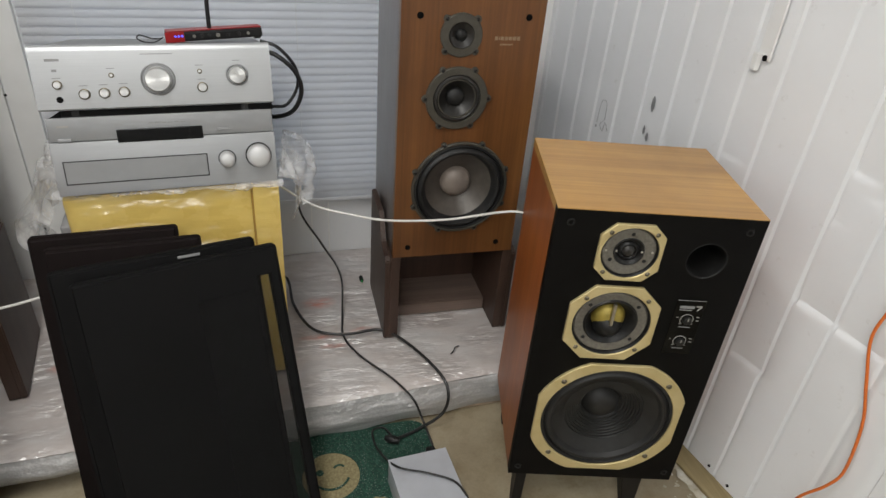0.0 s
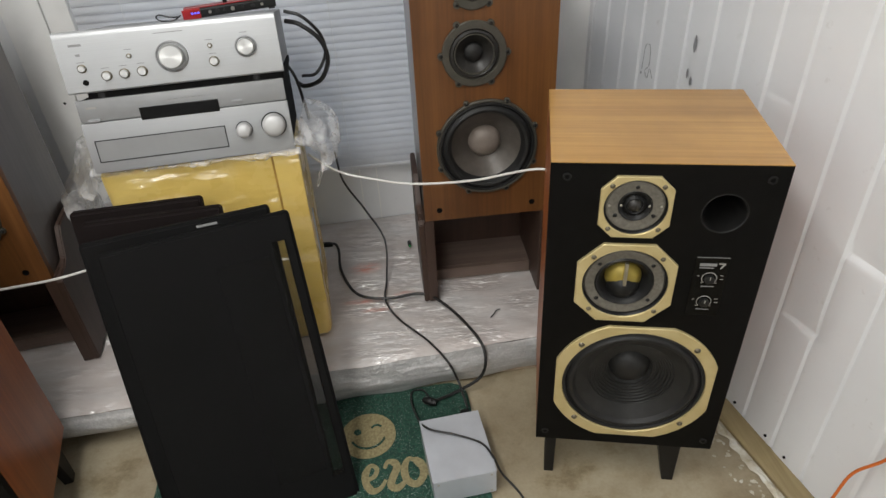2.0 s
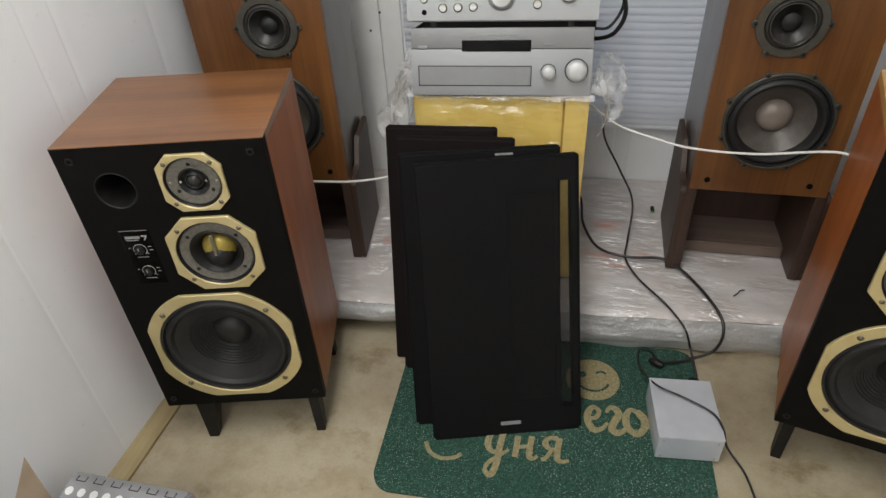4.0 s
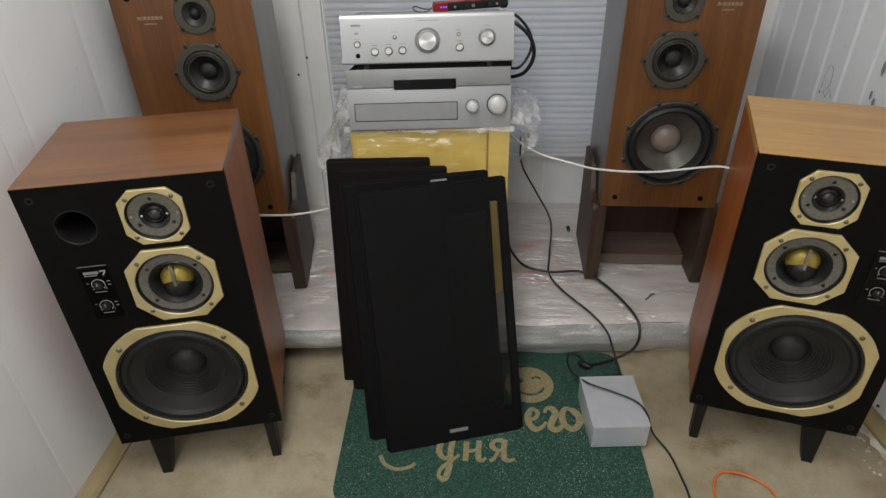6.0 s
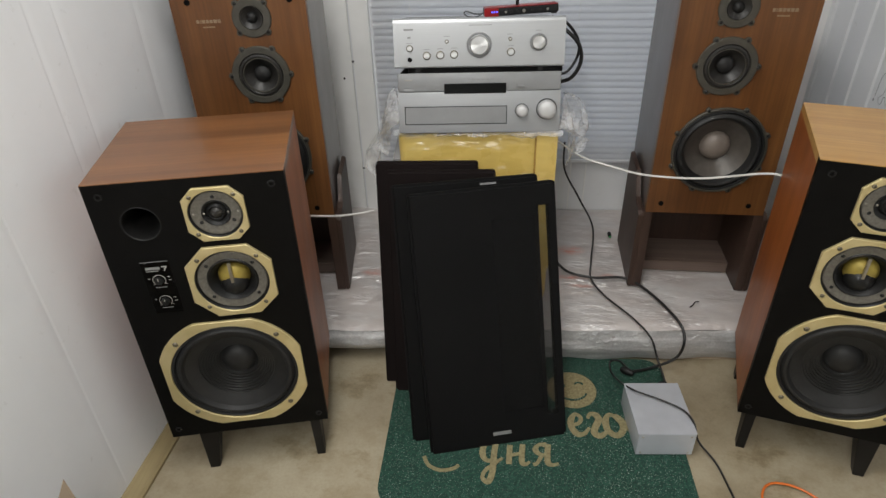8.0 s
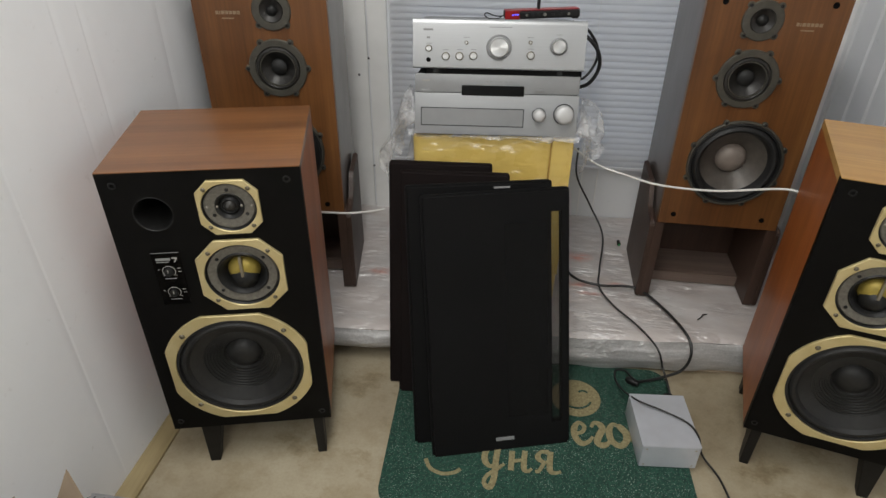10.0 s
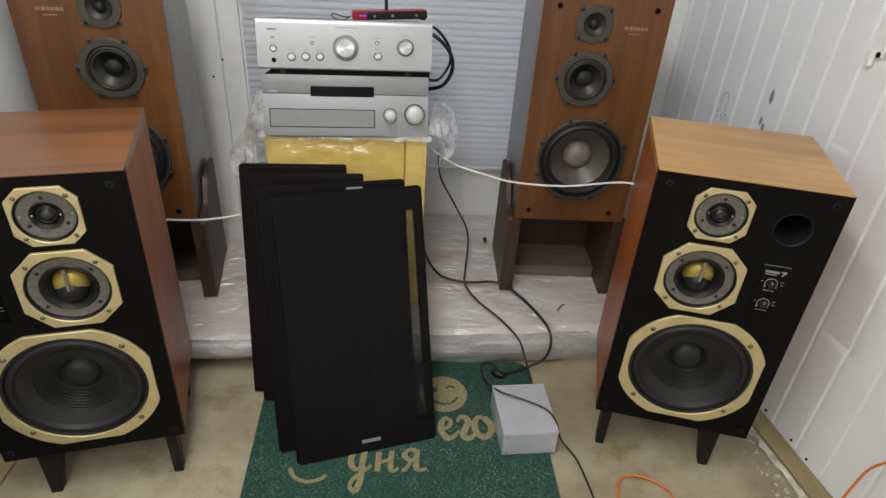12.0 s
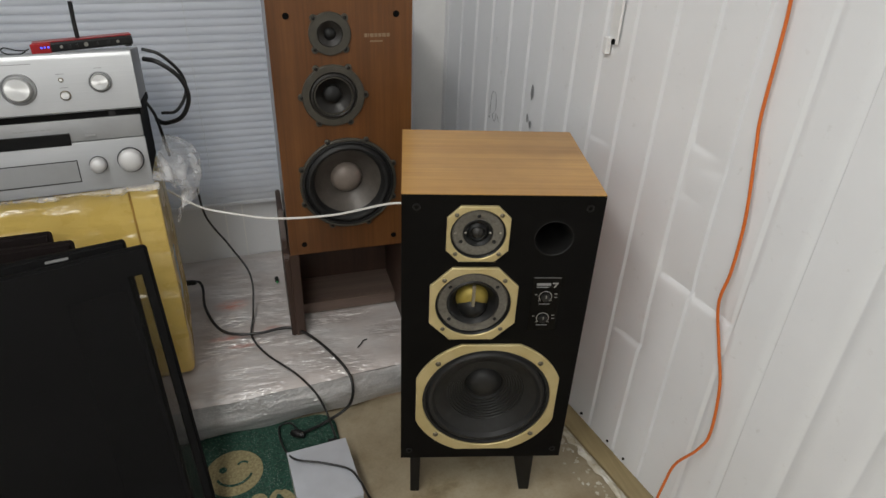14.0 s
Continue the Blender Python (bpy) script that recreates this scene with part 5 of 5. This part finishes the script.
# ---- power supply box ----
psu = thing("power_supply", pose(0.557, 0.985, 0.0088, 0, 0, 3), "plain light grey metal power supply box on the green mat", "power supply")
part("case", boxed(-0.071, 0.071, -0.086, 0.086, 0.003, 0.0775, bevel=0.002), CASE_GREY, psu, "", True)
part("front_plate", boxed(-0.0705, 0.0705, -0.0878, -0.0862, 0.004, 0.0765, bevel=0.0006), CASE_GREY, psu)
part("lid", boxed(-0.0722, 0.0722, -0.0872, 0.0872, 0.0777, 0.0787, bevel=0.0004), CASE_GREY, psu)
for x in (-0.06, 0.06):
    for z in (0.012, 0.068):
        part("screw", screw(0.003, -0.0879, x, z), STEEL, psu)
    part("foot", boxed(x - 0.008, x + 0.008, -0.07, -0.054, 0.0, 0.0032), RUBBER, psu)
    part("foot", boxed(x - 0.008, x + 0.008, 0.054, 0.07, 0.0, 0.0032), RUBBER, psu)
part("plug", boxed(0.034, 0.058, 0.0866, 0.125, 0.02, 0.05, bevel=0.005), BLACK_PLASTIC, psu, "black mains plug")

# ---- cables ----
MAINS_THIN = [(0.345, 1.72, 0.502), (0.355, 1.74, 0.395), (0.409, 1.72, 0.298), (0.455, 1.66, 0.221), (0.446, 1.567, 0.145), (0.435, 1.47, 0.145), (0.467, 1.379, 0.145), (0.533, 1.285, 0.14), (0.573, 1.21, 0.13), (0.595, 1.193, 0.075), (0.602, 1.149, 0.06), (0.606, 1.12, 0.05)]
MAINS_THICK = [(0.285, 1.742, 0.176), (0.3, 1.746, 0.172), (0.308, 1.735, 0.152), (0.314, 1.633, 0.145), (0.357, 1.514, 0.145), (0.441, 1.476, 0.145), (0.542, 1.476, 0.145), (0.606, 1.41, 0.14), (0.661, 1.28, 0.14), (0.675, 1.229, 0.11), (0.659, 1.217, 0.05), (0.59, 1.204, 0.02), (0.527, 1.183, 0.02)]
LOOP = [(0.523, 1.177, 0.03), (0.503, 1.228, 0.02), (0.473, 1.222, 0.02), (0.473, 1.156, 0.03), (0.494, 1.04, 0.096), (0.558, 1.009, 0.094), (0.613, 0.974, 0.094), (0.632, 0.935, 0.09), (0.653, 0.929, 0.03), (0.685, 0.881, 0.012), (0.697, 0.812, 0.01), (0.701, 0.747, 0.01), (0.691, 0.596, 0.01)]
WHITE_R = [(0.293, 1.5, 0.606), (0.364, 1.44, 0.581), (0.441, 1.41, 0.567), (0.536, 1.4, 0.547), (0.674, 1.37, 0.554), (0.821, 1.28, 0.613), (0.86, 1.27, 0.56)]
WHITE_L = [(-0.379, 1.22, 0.507), (-0.354, 1.28, 0.471), (-0.318, 1.33, 0.443), (-0.269, 1.36, 0.434), (-0.225, 1.38, 0.434)]
AMP_CABLE_A = [(0.277, 1.7, 0.874), (0.312, 1.68, 0.868), (0.355, 1.68, 0.827), (0.367, 1.68, 0.775), (0.343, 1.68, 0.727), (0.3, 1.7, 0.706), (0.277, 1.72, 0.71)]
AMP_CABLE_B = [(0.277, 1.71, 0.895), (0.317, 1.7, 0.882), (0.356, 1.71, 0.832), (0.361, 1.72, 0.779), (0.331, 1.71, 0.734), (0.293, 1.71, 0.73)]
AMP_CABLE_C = [(0.262, 1.7, 0.766), (0.278, 1.7, 0.727), (0.285, 1.72, 0.657), (0.289, 1.74, 0.599)]
ORANGE = [(1.262, 0.8, 1.6), (1.27, 0.765, 1.3), (1.291, 0.762, 1.156), (1.292, 0.757, 1.073), (1.293, 0.753, 0.972), (1.294, 0.743, 0.916), (1.297, 0.723, 0.797), (1.298, 0.718, 0.693), (1.297, 0.722, 0.614), (1.302, 0.693, 0.526), (1.306, 0.665, 0.447), (1.306, 0.65, 0.335), (1.298, 0.66, 0.277), (1.285, 0.69, 0.203), (1.278, 0.697, 0.127), (1.262, 0.694, 0.045), (1.21, 0.67, 0.009), (1.1, 0.63, 0.007), (0.98, 0.69, 0.007), (0.911, 0.736, 0.007), (0.9, 0.784, 0.008), (0.861, 0.819, 0.008), (0.813, 0.83, 0.008), (0.781, 0.813, 0.008), (0.764, 0.768, 0.008), (0.768, 0.713, 0.008), (0.788, 0.631, 0.008)]


def cable(name, points, r, material, label):
    ob = link_mesh(name, tube(points, r, 8, 8), material, smooth=True)
    return tagged(ob, label, "cable")


cable("mains_cable", MAINS_THIN, 0.003, CABLE_BLACK, "thin black mains cable running down to the grey power supply")
cable("mains_cable", MAINS_THICK, 0.0042, CABLE_BLACK, "thick black mains cable looping over the wrapped cartons")
cable("power_lead", LOOP, 0.0027, CABLE_BLACK, "thin black lead looping over the grey power supply")
cable("speaker_cable", WHITE_R, 0.003, CABLE_WHITE, "white speaker cable strung across the rear loudspeaker")
cable("speaker_cable", WHITE_L, 0.003, CABLE_WHITE, "white speaker cable strung behind the front loudspeaker")
cable("signal_cable", AMP_CABLE_A, 0.0058, CABLE_BLACK, "thick black cable looping behind the amplifier")
cable("signal_cable", AMP_CABLE_B, 0.0042, CABLE_BLACK, "black cable looping behind the amplifier")
cable("signal_cable", AMP_CABLE_C, 0.004, CABLE_BLACK, "black cable hanging behind the receiver")
cable("extension_cable", ORANGE, 0.003, CABLE_ORANGE, "orange extension cable hanging down the wall and looping on the floor")
end = link_mesh("cable_plug", lathe(bmesh.new(), [(0, -0.016), (0.0065, -0.015), (0.0085, -0.004), (0.0085, 0.012), (0.005, 0.018), (0, 0.018)], 0, 0, 16), BLACK_PLASTIC, smooth=True)
end.matrix_world = pose(0.277, 1.741, 0.177, 0, 0, 80)
tagged(end, "small black plug on the thick mains cable beside the carton", "plug")
plug = link_mesh("cable_plug", lathe(bmesh.new(), [(0, -0.02), (0.008, -0.018), (0.011, -0.004), (0.011, 0.01), (0.006, 0.02), (0, 0.02)], 0, 0, 16), BLACK_PLASTIC, smooth=True)
plug.matrix_world = pose(0.518, 1.185, 0.02, 0, 0, 60)
tagged(plug, "small round black cable plug on the mat", "plug")

# ---- right wall fittings and marks ----
hk = thing("wall_bracket", pose(right_x(1.14) - 0.001, 1.14, 0.985, 0, 0, -8.5), "white bent metal strip hanging on the dented wall", "bracket")
part("strip", boxed(-0.005, 0.0, -0.02, 0.02, 0.02, 0.75, bevel=0.0015), WHITE_PAINT, hk)
part("lip", boxed(-0.016, -0.0052, 0.002, 0.02, -0.004, 0.03, bevel=0.002), WHITE_PAINT, hk)
part("screw", disc(bmesh.new(), 0.006, -0.0, 0.006, 0, 0, 12), HOLE, hk).matrix_local = pose(-0.0085, -0.008, 0.024, 0, 0, -90)
for y, z, ry, rz in ((1.405, 0.82, 0.007, 0.02), (1.40, 0.735, 0.006, 0.011), (1.60, 0.69, 0.004, 0.004), (1.415, 0.748, 0.005, 0.012)):
    bm = bmesh.new()
    vs = [bm.verts.new((right_x(y) - 0.0035, y + ry * math.cos(a * 0.39) * (1 + 0.2 * math.sin(3 * a)), z + rz * math.sin(a * 0.39))) for a in range(16)]
    bm.faces.new(vs)
    tagged(link_mesh("wall_stain", bm, plain("grey_smudge", (0.28, 0.28, 0.29), 0.6, 0, 0.2, 60, 0)), "dark grey smudge on the white wall panel", "stain", kind="structure")
tagged(link_mesh("wall_scribble", tube([(right_x(y) - 0.003, y, z) for y, z in ((1.60, 0.70), (1.595, 0.76), (1.575, 0.765), (1.57, 0.72), (1.585, 0.70), (1.572, 0.685), (1.565, 0.71), (1.55, 0.69))], 0.0006, 5), GREY_PLASTIC), "thin dark scribble on the white wall panel", "stain", kind="structure")
for y, z in ((0.912, 0.03), (1.02, 0.028), (0.85, 0.028)):
    tagged(link_mesh("wall_screw", tube([(right_x(y) + 0.002, y, z + 0.012), (right_x(y) - 0.004, y, z + 0.012)], 0.0035, 8), HOLE), "small dark screw hole low on the wall", "screw")

# ---- boxes by the smooth wall ----
gb = thing("grey_dotted_box", pose(-0.58, 0.44, 0.0, 0, 0, -2), "grey plastic storage box with white dots on the floor", "storage box")
bm = bmesh.new()
prof = [(-0.11, 0.0), (-0.11, 0.15), (-0.09, 0.165), (0.085, 0.2), (0.105, 0.2), (0.118, 0.19), (0.118, 0.0)]
a = [bm.verts.new((-0.13, y, z)) for y, z in prof]
b = [bm.verts.new((0.135, y, z)) for y, z in prof]
bm.faces.new(a)
bm.faces.new(b[::-1])
for i in range(len(prof)):
    j = (i + 1) % len(prof)
    bm.faces.new((a[i], b[i], b[j], a[j]))
bmesh.ops.recalc_face_normals(bm, faces=bm.faces)
bmesh.ops.bevel(bm, geom=list(bm.edges), offset=0.006, segments=2, affect="EDGES")
part("body", bm, GREY_PLASTIC, gb, smooth=True)
up = math.degrees(math.atan2(0.035, 0.175))
for j in range(5):
    for i in range(9):
        y = 0.07 - 0.033 * j
        d = part("dot", disc(bmesh.new(), 0.0085, -0.0004, 0.0008, 0, 0, 16), DOT_WHITE, gb)
        d.matrix_local = pose(-0.112 + 0.028 * i - 0.004 * (j % 2), y, 0.2005 - (0.085 - y) * 0.2, up - 90, 0, 0)
for i in range(6):
    x = -0.112 + 0.04 * i
    bm = boxed(x, x + 0.0018, 0.091, 0.103, 0.1995, 0.2006)
    box(bm, x + 0.0202, x + 0.022, 0.091, 0.103, 0.1995, 0.2006)
    box(bm, x + 0.0019, x + 0.0201, 0.091, 0.0928, 0.1995, 0.2006)
    part("tab_slot", bm, CASE_DARK, gb, "dark slit round a cardboard tab")
ob = thing("open_carton", pose(-0.63, 0.18, 0.0, 0, 0, 4), "open brown cardboard box with raised flaps on the floor", "carton")
for nm, a in (("carton_wall", (-0.12, 0.14, 0.148, 0.153, 0.0, 0.26)), ("carton_wall", (-0.12, 0.14, -0.153, -0.148, 0.0, 0.26)), ("carton_wall", (-0.125, -0.1202, -0.153, 0.153, 0.0, 0.26)), ("carton_wall", (0.1402, 0.145, -0.153, 0.153, 0.0, 0.26)), ("carton_base", (-0.12, 0.14, -0.1478, 0.1478, 0.001, 0.006))):
    part(nm, boxed(*a), CARTON, ob)
for verts in (((-0.02, 0.15, 0.26), (0.125, 0.15, 0.26), (0.11, 0.20, 0.36), (0.06, 0.24, 0.46)), ((-0.118, 0.08, 0.26), (-0.03, 0.15, 0.26), (-0.01, 0.2, 0.44), (-0.1, 0.12, 0.40))):
    bm = bmesh.new()
    bm.faces.new([bm.verts.new(v) for v in verts])
    bmesh.ops.solidify(bm, geom=list(bm.faces), thickness=0.004)
    part("flap", bm, CARTON, ob)
